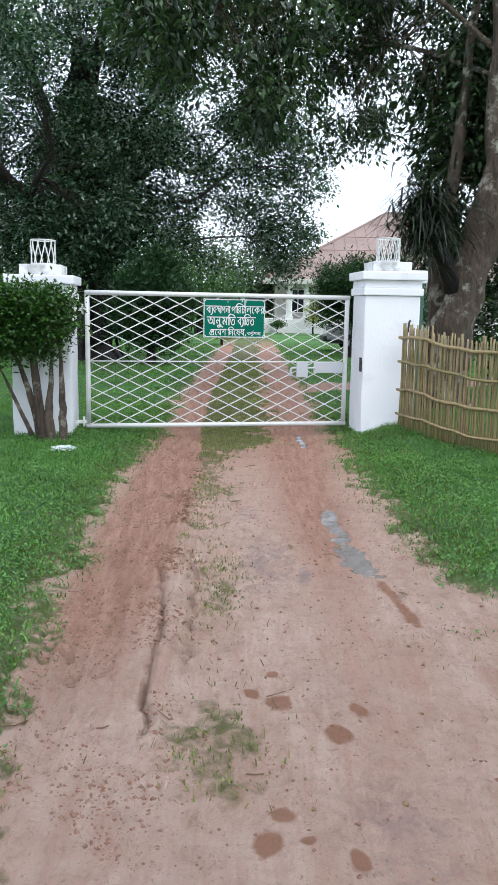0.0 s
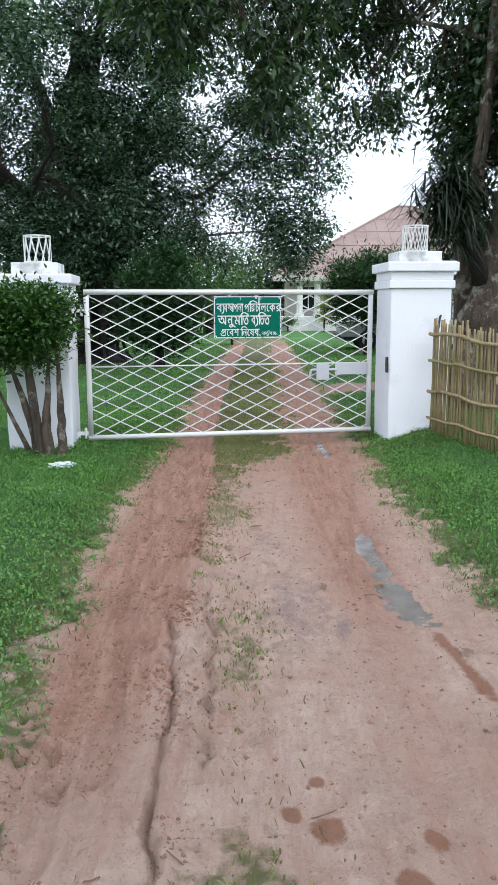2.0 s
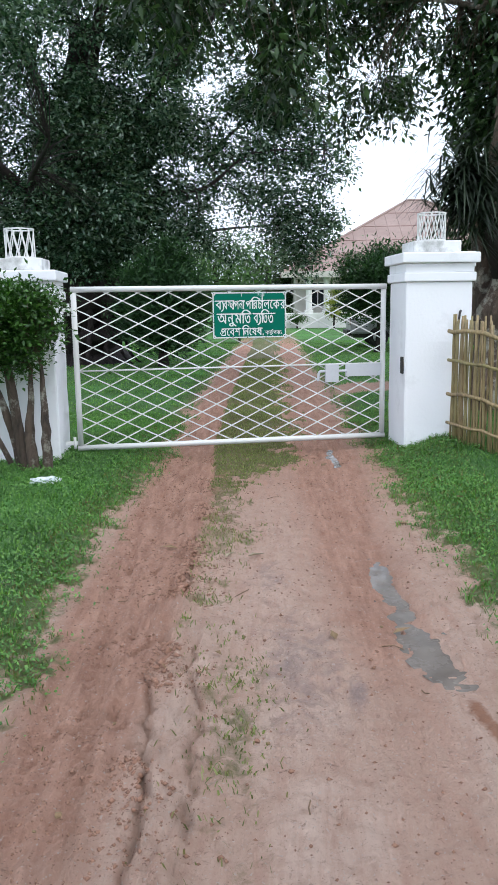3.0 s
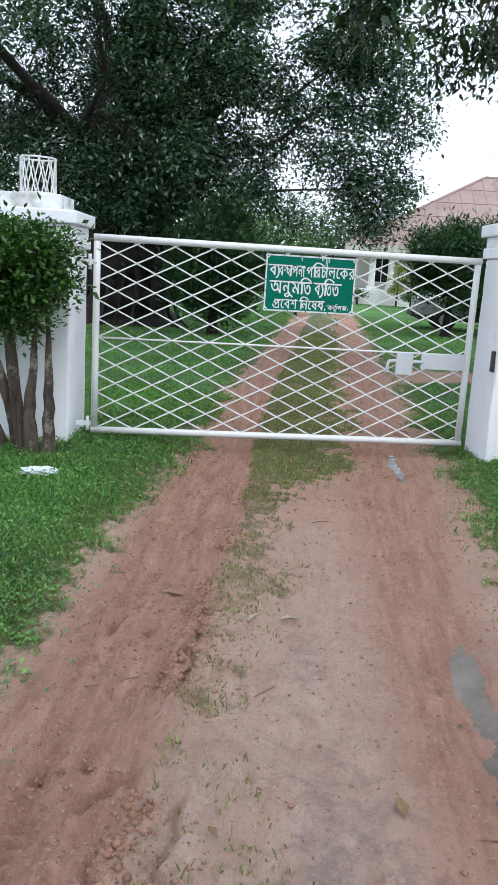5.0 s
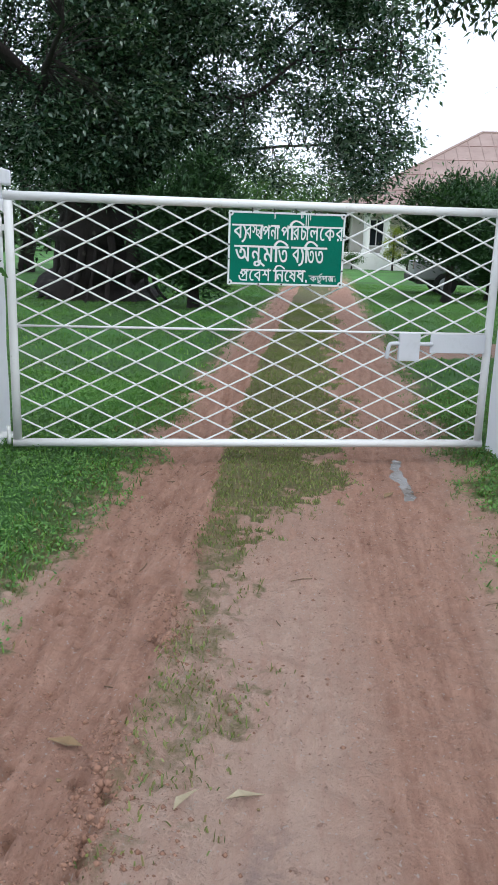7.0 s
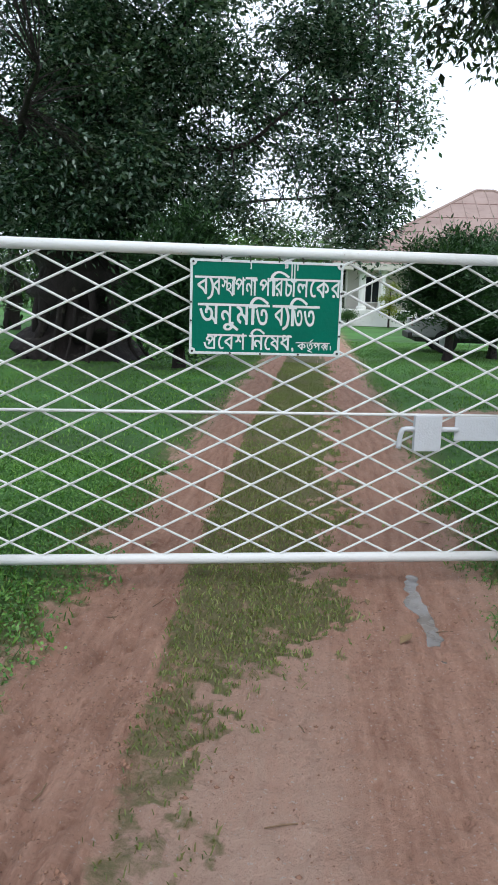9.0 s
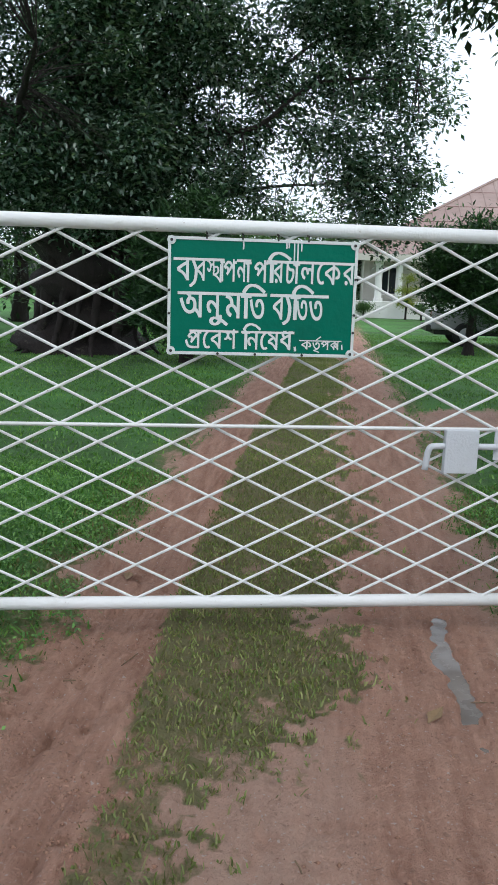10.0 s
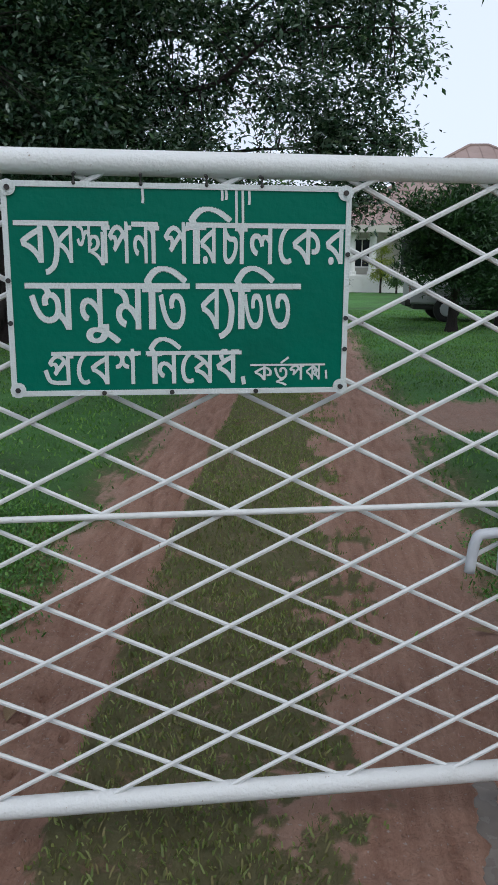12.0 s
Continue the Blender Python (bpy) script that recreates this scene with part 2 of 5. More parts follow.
def tube(points, radii, sides=8, wobble=0.0, rng=None):
    """Vertices and faces of a closed tube along points."""
    pts = [Vector(p) for p in points]
    n = len(pts)
    radii = [radii] * n if isinstance(radii, (int, float)) else radii
    verts, faces = [], []
    ref = Vector((0.13, 0.31, 0.94)).normalized()
    for i, p in enumerate(pts):
        d = (pts[min(i + 1, n - 1)] - pts[max(i - 1, 0)]).normalized()
        a = d.cross(ref)
        a = a.normalized() if a.length > 0.05 else d.cross(Vector((1, 0, 0))).normalized()
        b = d.cross(a)
        for s in range(sides):
            t = 2 * math.pi * s / sides
            r = radii[i] * (1 + (wobble * (noise.noise(p * 1.7 + a * math.cos(t) + b * math.sin(t) * 1.3)) if wobble else 0))
            verts.append(p + a * (r * math.cos(t)) + b * (r * math.sin(t)))
    for i in range(n - 1):
        for s in range(sides):
            q = (s + 1) % sides
            faces.append((i * sides + s, i * sides + q, (i + 1) * sides + q, (i + 1) * sides + s))
    faces.append(tuple(range(sides))[::-1])
    faces.append(tuple((n - 1) * sides + s for s in range(sides)))
    return verts, faces


def joined(pieces):
    verts, faces = [], []
    for v, f in pieces:
        o = len(verts)
        verts.extend(v)
        faces.extend(tuple(i + o for i in q) for q in f)
    return verts, faces


def smooth_path(points, per=6):
    """A Catmull-Rom line through points."""
    p = [Vector(q) for q in points]
    p = [p[0] * 2 - p[1]] + p + [p[-1] * 2 - p[-2]]
    res = []
    for i in range(1, len(p) - 2):
        for s in range(per):
            t = s / per
            a, b, c, d = p[i - 1:i + 3]
            res.append(0.5 * (2 * b + (c - a) * t + (2 * a - 5 * b + 4 * c - d) * t * t + (3 * b - a - 3 * c + d) * t ** 3))
    res.append(p[-2])
    return res


def leaf_mesh(name, centres, spread, count, size, material, parent, seed, droop=0.35, ratio=0.42, label="", flat=0.8):
    """Many small pointed leaves, count of them round every centre."""
    rng = np.random.default_rng(seed)
    c = np.repeat(np.asarray(centres, float), count, axis=0)
    sp = np.repeat(np.broadcast_to(np.asarray(spread, float), (len(centres),)), count)[:, None]
    n = len(c)
    off = rng.normal(size=(n, 3)) * np.array([1, 1, flat]) * sp * 0.55
    base = c + off
    d = rng.normal(size=(n, 3))
    d[:, 2] = d[:, 2] * 0.5 - droop
    d += off / (sp + 1e-6) * 0.6
    d /= np.linalg.norm(d, axis=1)[:, None]
    s = rng.normal(size=(n, 3)) * 0.5 + np.array([0, 0, 0.0])
    side = np.cross(d, np.array([0, 0, 1.0]) + s * 0.9)
    side /= np.linalg.norm(side, axis=1)[:, None] + 1e-9
    up = np.cross(side, d)
    ln = size * rng.uniform(0.6, 1.3, n)[:, None]
    w = ln * ratio * 0.5
    v = np.empty((n, 6, 3))
    v[:, 0] = base
    v[:, 1] = base + d * ln * 0.42 + side * w + up * w * 0.35
    v[:, 2] = base + d * ln * 0.42
    v[:, 3] = base + d * ln * 0.42 - side * w + up * w * 0.35
    v[:, 4] = base + d * ln
    v[:, 5] = base + d * ln
    v = v[:, :5].reshape(-1, 3)
    i = np.arange(n)[:, None] * 5
    f = np.concatenate([i + np.array([[0, 1, 2]]), i + np.array([[0, 2, 3]]), i + np.array([[1, 4, 2]]), i + np.array([[2, 4, 3]])], axis=1).reshape(-1, 3)
    return raw_mesh(name, v, f, material, parent, label)


def raw_mesh(name, v, f, material, parent=None, label=""):
    me = bpy.data.meshes.new(name)
    me.vertices.add(len(v))
    me.vertices.foreach_set("co", np.ascontiguousarray(v, dtype=np.float32).ravel())
    k = f.shape[1]
    me.loops.add(f.size)
    me.polygons.add(len(f))
    me.loops.foreach_set("vertex_index", np.ascontiguousarray(f, dtype=np.int32).ravel())
    me.polygons.foreach_set("loop_start", np.arange(len(f), dtype=np.int32) * k)
    me.update(calc_edges=True)
    me.materials.append(material)
    ob = new(name, me)
    ob.parent = parent
    if label:
        ob["label"] = label
    return ob


def sstep(a, b, x):
    t = np.clip((x - a) / (b - a), 0, 1)
    return t * t * (3 - 2 * t)


def ripple(x, y, s):
    """A cheap smooth noise of about -1 to 1."""
    return (np.sin(x * 1.7 * s + 1.3 * np.sin(y * 1.1 * s)) + np.sin(y * 2.1 * s + 1.7 * np.sin(x * 1.4 * s + 2.0)) + np.sin((x + y) * 2.9 * s + 0.7)) / 3


# ---- the ground and where turf, red clay and damp soil lie ----
def lattice(x, y, s, seed=0):
    """Smooth value noise of 0 to 1, s cells to the metre."""
    x, y = np.asarray(x, float) * s + seed * 17.3, np.asarray(y, float) * s + seed * 5.1
    i, j = np.floor(x), np.floor(y)
    u, v = x - i, y - j
    u, v = u * u * (3 - 2 * u), v * v * (3 - 2 * v)

    def at(a, b):
        w = np.sin(a * 12.9898 + b * 78.233 + seed) * 43758.5453
        return w - np.floor(w)

    return (at(i, j) * (1 - u) + at(i + 1, j) * u) * (1 - v) + (at(i, j + 1) * (1 - u) + at(i + 1, j + 1) * u) * v


def left_edge(y):
    return np.interp(y, (2.0, 2.5, 2.9, 4.0, 6.0, 7.5, 9.3, 13.0), (-0.80, -0.83, -0.90, -1.04, -1.13, -1.18, -1.12, -1.2)) + 0.03 * np.sin(y * 4.1)


def right_edge(y):
    return np.interp(y, (3.6, 4.1, 4.5, 6.0, 7.7, 9.6, 11.0), (2.3, 1.5, 1.12, 1.04, 1.0, 1.03, 0.95)) + 0.04 * np.sin(y * 5.3)


def strip_left(y):
    return np.interp(y, (5.0, 5.6, 7.7, 9.3, 11.0, 14.0), (-0.46, -0.49, -0.50, -0.58, -0.66, -0.70))


def strip_right(y):
    return np.interp(y, (5.0, 6.4, 7.9, 8.45, 8.75, 9.2, 11.0, 14.0), (-0.30, -0.22, -0.27, -0.22, -0.02, 0.19, 0.20, 0.26))


def turf_at(x, y):
    """1 on turf, 0 on bare soil."""
    wob = 0.05 * ripple(x, y, 2.3) + 0.20 * (lattice(x, y, 7, 1) - 0.5) + 0.2 * (lattice(x, y, 19, 2) - 0.5) + 0.15 * (lattice(x, y, 41, 20) - 0.5)
    le, re = left_edge(y) + wob, right_edge(y) + wob
    verge = np.maximum(sstep(0.18, -0.20, x - le), sstep(-0.16, 0.30, x - re))
    # the strip between the wheel tracks, sharp along the rut and ragged on the other side
    full = np.interp(y, (4.3, 5.2, 6.5, 7.6, 8.7, 9.2), (0.0, 0.36, 0.50, 0.56, 0.78, 0.97))
    rag = 0.42 * (lattice(x, y, 5, 3) - 0.5) + 0.3 * (lattice(x, y, 14, 4) - 0.5) + 0.3 * (lattice(x, y, 37, 18) - 0.5)
    strip = sstep(-0.03, 0.05, x - strip_left(y) + 0.2 * wob) * sstep(0.10, -0.10, x - strip_right(y) + rag) * full
    strip = strip * (0.55 + 0.5 * lattice(x, y, 6, 5) + 0.35 * lattice(x, y, 23, 19))
    # sparse tufts on the open track
    patch = 0.95 * np.exp(-(((x + 0.10) / 0.20) ** 2 + ((y - 2.68) / 0.38) ** 2)) * (0.35 + 0.9 * lattice(x, y, 13, 6)) * (0.4 + lattice(x, y, 33, 16))
    patch = np.maximum(patch, 0.7 * np.exp(-(((x + 0.16) / 0.16) ** 2 + ((y - 4.2) / 0.8) ** 2)) * (0.2 + 0.9 * lattice(x, y, 9, 7)) * (0.4 + lattice(x, y, 33, 17)))
    patch = np.maximum(patch, 0.32 * np.exp(-(((x - 1.05) / 0.2) ** 2 + ((y - 3.7) / 0.3) ** 2)) * sstep(0.4, 0.75, lattice(x, y, 12, 8)))
    far = sstep(24, 46, y)
    # the branch of the track that turns off behind the gate
    br = np.abs(y - (15.6 + 0.10 * (x - 1.0) ** 2)) - 0.75
    branch = sstep(0.2, -0.2, br + wob) * sstep(0.9, 1.3, x) * sstep(9.0, 6.0, x)
    g = np.maximum(np.maximum(verge * (1 - 0.9 * branch), strip), np.maximum(patch, far))
    return np.clip(g, 0, 1)


def worn_at(x, y):
    """1 where wheels and feet have dulled the turf."""
    return np.maximum(sstep(0.85, 0.6, np.abs(x + 0.1)), 0.75 * np.maximum(sstep(-0.35, 0.0, x - left_edge(y)) * (x < 0), sstep(0.45, 0.0, x - right_edge(y)) * (x > 0))) * sstep(60, 20, y)


def red_at(x, y):
    t1 = np.exp(-(np.abs(x + 0.76) / 0.30) ** 4)
    t2 = np.exp(-((x - 0.52) / 0.24) ** 2)
    near = 0.40 + 0.35 * sstep(3.0, 8.0, y)
    return np.clip(np.maximum(t1 * (0.20 + 0.60 * sstep(2.4, 4.2, y)), t2 * near) + 0.28 * sstep(3.8, 6.2, y) + 0.26 * sstep(6.6, 9, y), 0, 1)


def grey_at(x, y):
    """1 where the middle of the track is dark with trodden mud."""
    a = 0.62 * np.exp(-((x - 0.12) / 0.26) ** 2 - ((y - 4.8) / 0.75) ** 2)
    b = 0.75 * np.exp(-((x - 0.34) / 0.06) ** 2 - ((y - 4.55) / 0.2) ** 2)
    c = 0.55 * np.exp(-((x - 0.5) / 0.22) ** 2 - ((y - 2.2) / 0.4) ** 2)
    d = 0.5 * np.exp(-((x + 0.02) / 0.2) ** 2 - ((y - 5.9) / 0.5) ** 2)
    return np.maximum(np.maximum(a, b), np.maximum(c, d))


def damp_at(x, y):
    d = np.zeros_like(x)
    for px, py, r in ((0.03, 3.08, 0.04), (0.14, 3.0, 0.07), (0.36, 2.77, 0.068), (0.46, 2.97, 0.045), (0.13, 2.28, 0.052), (0.08, 2.13, 0.055),
                      (0.12, 3.24, 0.035), (0.35, 2.08, 0.045), (0.20, 2.14, 0.028)):
        d = np.maximum(d, np.exp(-(((x - px) / r) ** 2 + ((y - py) / (r * 1.1)) ** 2)) * 0.9)
    streak = np.exp(-((x - 0.80 - 0.14 * (4.4 - y)) / 0.05) ** 2) * sstep(3.6, 3.9, y) * sstep(4.7, 4.4, y)
    return np.maximum(d, 0.62 * streak)


POOLS = ((0.655, 5.85, 0.66, 0.075, 2, 1.0, "narrow muddy puddle in the wheel rut"), (0.725, 5.02, 0.36, 0.105, 12, 2.2, "wider end of a muddy puddle in the rut"),
         (0.635, 9.6, 0.62, 0.05, 2, 0.4, "thin strip of standing water under the gate"))


def hollow(x, y):
    d = np.zeros_like(x)
    for px, py, ln, w, turn, seed, label in POOLS:
        c, t = math.cos(radians(turn)), math.sin(radians(turn))
        u, v = (x - px) * c + (y - py) * t, (y - py) * c - (x - px) * t
        u = u + 0.014 * np.sin(v * 9 + seed) + 0.008 * np.sin(v * 23 + seed)
        d = np.maximum(d, 0.035 * np.exp(-(np.abs(u / w) ** 3) - np.abs(v / ln) ** 4))
    return d


def ground_z(x, y):
    x, y = np.asarray(x, float), np.asarray(y, float)
    verge = np.maximum(sstep(0.0, -0.6, x - left_edge(y)), sstep(0.0, 0.7, x - right_edge(y)))
    z = 0.07 * verge * sstep(30, 14, y) * sstep(2.0, 4.5, y)
    z = z + 0.14 * np.exp(-((x - 2.0) / 0.6) ** 2 - ((y - 9.6) / 0.9) ** 2)
    rut = 0.026 * np.exp(-((x + 0.82) / 0.17) ** 2) + 0.02 * np.exp(-((x - 0.60) / 0.2) ** 2)
    jag = 0.05 * (lattice(x * 0, y, 9, 1) - 0.5) + 0.035 * (lattice(x * 0, y, 31, 2) - 0.5)
    cx = np.interp(y, (2.6, 2.75, 3.2, 3.75, 4.25, 4.9, 5.6), (-0.36, -0.37, -0.41, -0.415, -0.48, -0.55, -0.56)) + jag
    live = sstep(2.6, 2.85, y) * sstep(5.2, 4.3, y)
    crack = 0.065 * np.exp(-((x - cx) / 0.012) ** 2) * live * (0.55 + 0.6 * lattice(x * 0, y, 7, 3))
    # a second, broken edge, which further on bounds the grassy strip
    ex = np.interp(y, (3.0, 3.5, 4.05, 4.6, 5.6, 7.7, 9.4, 14.0), (-0.24, -0.255, -0.29, -0.33, -0.475, -0.505, -0.585, -0.70)) + jag * 1.5
    step = sstep(-0.02, 0.02, x - ex) * sstep(0.35, 0.05, x - ex) * (0.010 + 0.020 * sstep(4.6, 6.0, y)) * sstep(3.0, 3.6, y) * sstep(20, 12, y)
    cut2 = 0.045 * np.exp(-((x - ex) / 0.014) ** 2) * sstep(3.0, 3.4, y) * sstep(8.6, 6.5, y) * sstep(0.3, 0.6, lattice(x * 0, y, 5, 4))
    # torn clods between the two edges and along the rut
    churn = (0.085 * lattice(x, y, 20, 5) * lattice(x, y, 8, 6) + 0.03 * lattice(x, y, 44, 7)) * np.exp(-((x - ex + 0.03) / 0.08) ** 2) * sstep(2.6, 3.6, y) * sstep(8.8, 7.0, y)
    # lengthwise tyre grooves in the near wheel track, and pits left by clods
    inrut = np.exp(-(np.abs(x + 0.76) / 0.27) ** 4)
    groove = 0.013 * (np.sin((x + 0.10 * y) * 82 + 1.2 * np.sin(y * 0.9)) * 0.6 + np.sin((x + 0.09 * y) * 43)) * inrut * (0.35 + 0.8 * lattice(x, y, 2.2, 8)) * sstep(2.2, 3.0, y)
    pits = -0.042 * sstep(0.70, 0.95, lattice(x, y, 17, 9)) * (inrut * 0.8 + 0.35) * sstep(2.4, 3.6, y) * (0.3 + 0.9 * sstep(0.45, 0.6, lattice(x, y, 3, 10)))
    lip = groove + churn + pits + step - cut2 + 0.022 * np.exp(-((x - cx - 0.035) / 0.03) ** 2) * live
    fade = sstep(40, 20, y) * sstep(-8, 0, y)
    bars = np.clip(np.sin(y * 98 + np.abs((x + 0.62 + 0.13 * (y - 3.66)) * 55)) * 2.0, -1, 1)
    tread = 0.013 * bars * np.exp(-((x + 0.62 + 0.13 * (y - 3.66)) / 0.045) ** 4) * sstep(2.9, 3.4, y) * sstep(5.6, 4.9, y)
    tread = tread + 0.008 * bars * np.exp(-((x + 0.84 + 0.07 * (y - 3.66)) / 0.04) ** 4) * sstep(2.4, 3.0, y) * sstep(5.0, 4.2, y)
    clods = 0.022 * (lattice(x, y, 9, 11) - 0.5) + 0.018 * (lattice(x, y, 24, 12) - 0.5) + 0.009 * (lattice(x, y, 55, 13) - 0.5)
    z = z - hollow(x, y)
    return z + fade * (-rut - crack + lip + 0.008 * ripple(x, y, 3.1) + clods * sstep(30, 12, y) + tread)


def axis(fine0, fine1, step, far0, far1, growth=1.16):
    a = list(np.arange(fine0, fine1 + step / 2, step))
    s, v, lo = step, fine0, []
    while v > far0:
        s *= growth
        v -= s
        lo.append(v)
    s, v, hi = step, a[-1], []
    while v < far1:
        s *= growth
        v += s
        hi.append(v)
    return np.array(lo[::-1] + a + hi)


def build_ground():
    xs = axis(-1.25, 1.25, 0.010, -900, 900, 1.10)
    ys = axis(1.7, 10.6, 0.017, -700, 1500, 1.06)
    X, Y = np.meshgrid(xs, ys)
    v = np.stack([X, Y, ground_z(X, Y)], axis=-1).reshape(-1, 3)
    nx, ny = len(xs), len(ys)
    i = (np.arange(ny - 1)[:, None] * nx + np.arange(nx - 1)[None, :]).ravel()[:, None]
    f = i + np.array([[0, 1, nx + 1, nx]])
    ob = raw_mesh("ground", v, f, GROUND)
    me = ob.data
    for name, fn in (("turf", turf_at), ("red", red_at), ("damp", damp_at), ("worn", worn_at), ("grey", grey_at)):
        at = me.attributes.new(name, "FLOAT", "POINT")
        at.data.foreach_set("value", fn(v[:, 0], v[:, 1]).astype(np.float32))
    me.shade_smooth()
    return tagged(ob, "pinkish-brown sandy track with wheel ruts between mown green turf", "ground", kind="structure")


build_ground()


def build_blades(name, n, x0, x1, y0, y1, lo, hi, width, material, seed, label, thin=0.5):
    rng = np.random.default_rng(seed)
    x, y = rng.uniform(x0, x1, n), rng.uniform(y0, y1, n)
    mid = (x > -0.8) & (x < 0.45)
    keep = (mid if name == "track_grass" else np.ones(n, bool) if name == "dry_grass" else ~mid) & (turf_at(x, y) * (0.75 + 0.4 * ripple(x, y, 1.4)) > rng.uniform(thin * 0.4, 0.9 + thin * 0.1, n))
    x, y = x[keep], y[keep]
    m = len(x)
    z = ground_z(x, y) - 0.004
    a = rng.uniform(0, 2 * math.pi, m)
    h = rng.uniform(lo, hi, m)
    lean = rng.uniform(0.2, 1.1, m) * h
    b = rng.uniform(0, 2 * math.pi, m)
    base = np.stack([x, y, z], 1)
    sd = np.stack([np.cos(a), np.sin(a), np.zeros(m)], 1) * (width * rng.uniform(0.6, 1.3, m))[:, None]
    ln = np.stack([np.cos(b) * lean, np.sin(b) * lean, h], 1)
    v = np.stack([base - sd * 0.5, base + sd * 0.5, base + ln * 0.6 + sd * 0.45 + np.array([0, 0, 0.006]), base + ln * 0.6 - sd * 0.45 + np.array([0, 0, 0.006]), base + ln], 1).reshape(-1, 3)
    i = np.arange(m)[:, None] * 5
    f = np.concatenate([i + np.array([[0, 1, 2]]), i + np.array([[0, 2, 3]]), i + np.array([[3, 2, 4]])], 1).reshape(-1, 3)
    ob = raw_mesh(name, v, f, material)
    return tagged(ob, label, "grass", kind="stuff")


def build_weed(name, n, x0, x1, y0, y1, size, material, seed, label):
    """Small broad leaves held nearly flat, gathered in uneven patches."""
    rng = np.random.default_rng(seed)
    x, y = rng.uniform(x0, x1, n), rng.uniform(y0, y1, n)
    dense = 0.25 + 0.9 * lattice(x, y, 2.5, 21) * (0.4 + lattice(x, y, 8, 22))
    keep = ((x < -0.8) | (x > 0.85)) & (turf_at(x, y) * dense > rng.uniform(0.05, 0.75, n))
    x, y = x[keep], y[keep]
    m = len(x)
    a, tilt = rng.uniform(0, 2 * math.pi, m), rng.normal(0, 0.45, (m, 2))
    c = np.stack([x, y, ground_z(x, y) + rng.uniform(0.012, 0.05, m) * (0.5 + lattice(x, y, 4, 23))], 1)
    u = np.stack([np.cos(a), np.sin(a), tilt[:, 0]], 1)
    w = np.stack([-np.sin(a), np.cos(a), tilt[:, 1]], 1)
    r = (size * rng.uniform(0.5, 1.2, m))[:, None]
    v = np.stack([c - u * r, c + w * r * 0.6, c + u * r, c - w * r * 0.6], 1).reshape(-1, 3)
    f = np.arange(m)[:, None] * 4 + np.array([[0, 1, 2, 3]])
    return tagged(raw_mesh(name, v, f, material), label, "grass", kind="stuff")


build_blades("track_grass", 110000, -0.8, 0.4, 2.3, 24, 0.008, 0.030, 0.0065, STRIP, 6, "trampled dull olive grass between the wheel tracks", 0.3)
build_blades("grass", 150000, -4.5, 4.5, 2.3, 12.5, 0.018, 0.055, 0.008, BLADE, 1, "short bright green turf beside the track")
build_blades("dry_grass", 60000, -1.5, 1.8, 2.3, 12.5, 0.01, 0.035, 0.006, STRAW, 2, "trampled yellowed grass along the track's edge", 0.0)
build_blades("lawn_grass", 170000, -9, 8, 12.0, 34, 0.018, 0.04, 0.013, BLADE, 3, "mown lawn grass behind the gate")
build_weed("verge_weed", 300000, -3.4, 3.4, 2.3, 12.5, 0.0105, CLOVER, 4, "low broad-leaved weeds growing in the turf")


# ---- gate ----
GATE = pose(-1.91, 9.36, 0, 0, 0, 11.6)
GW, GB, GT = 3.16, 0.117, 1.737


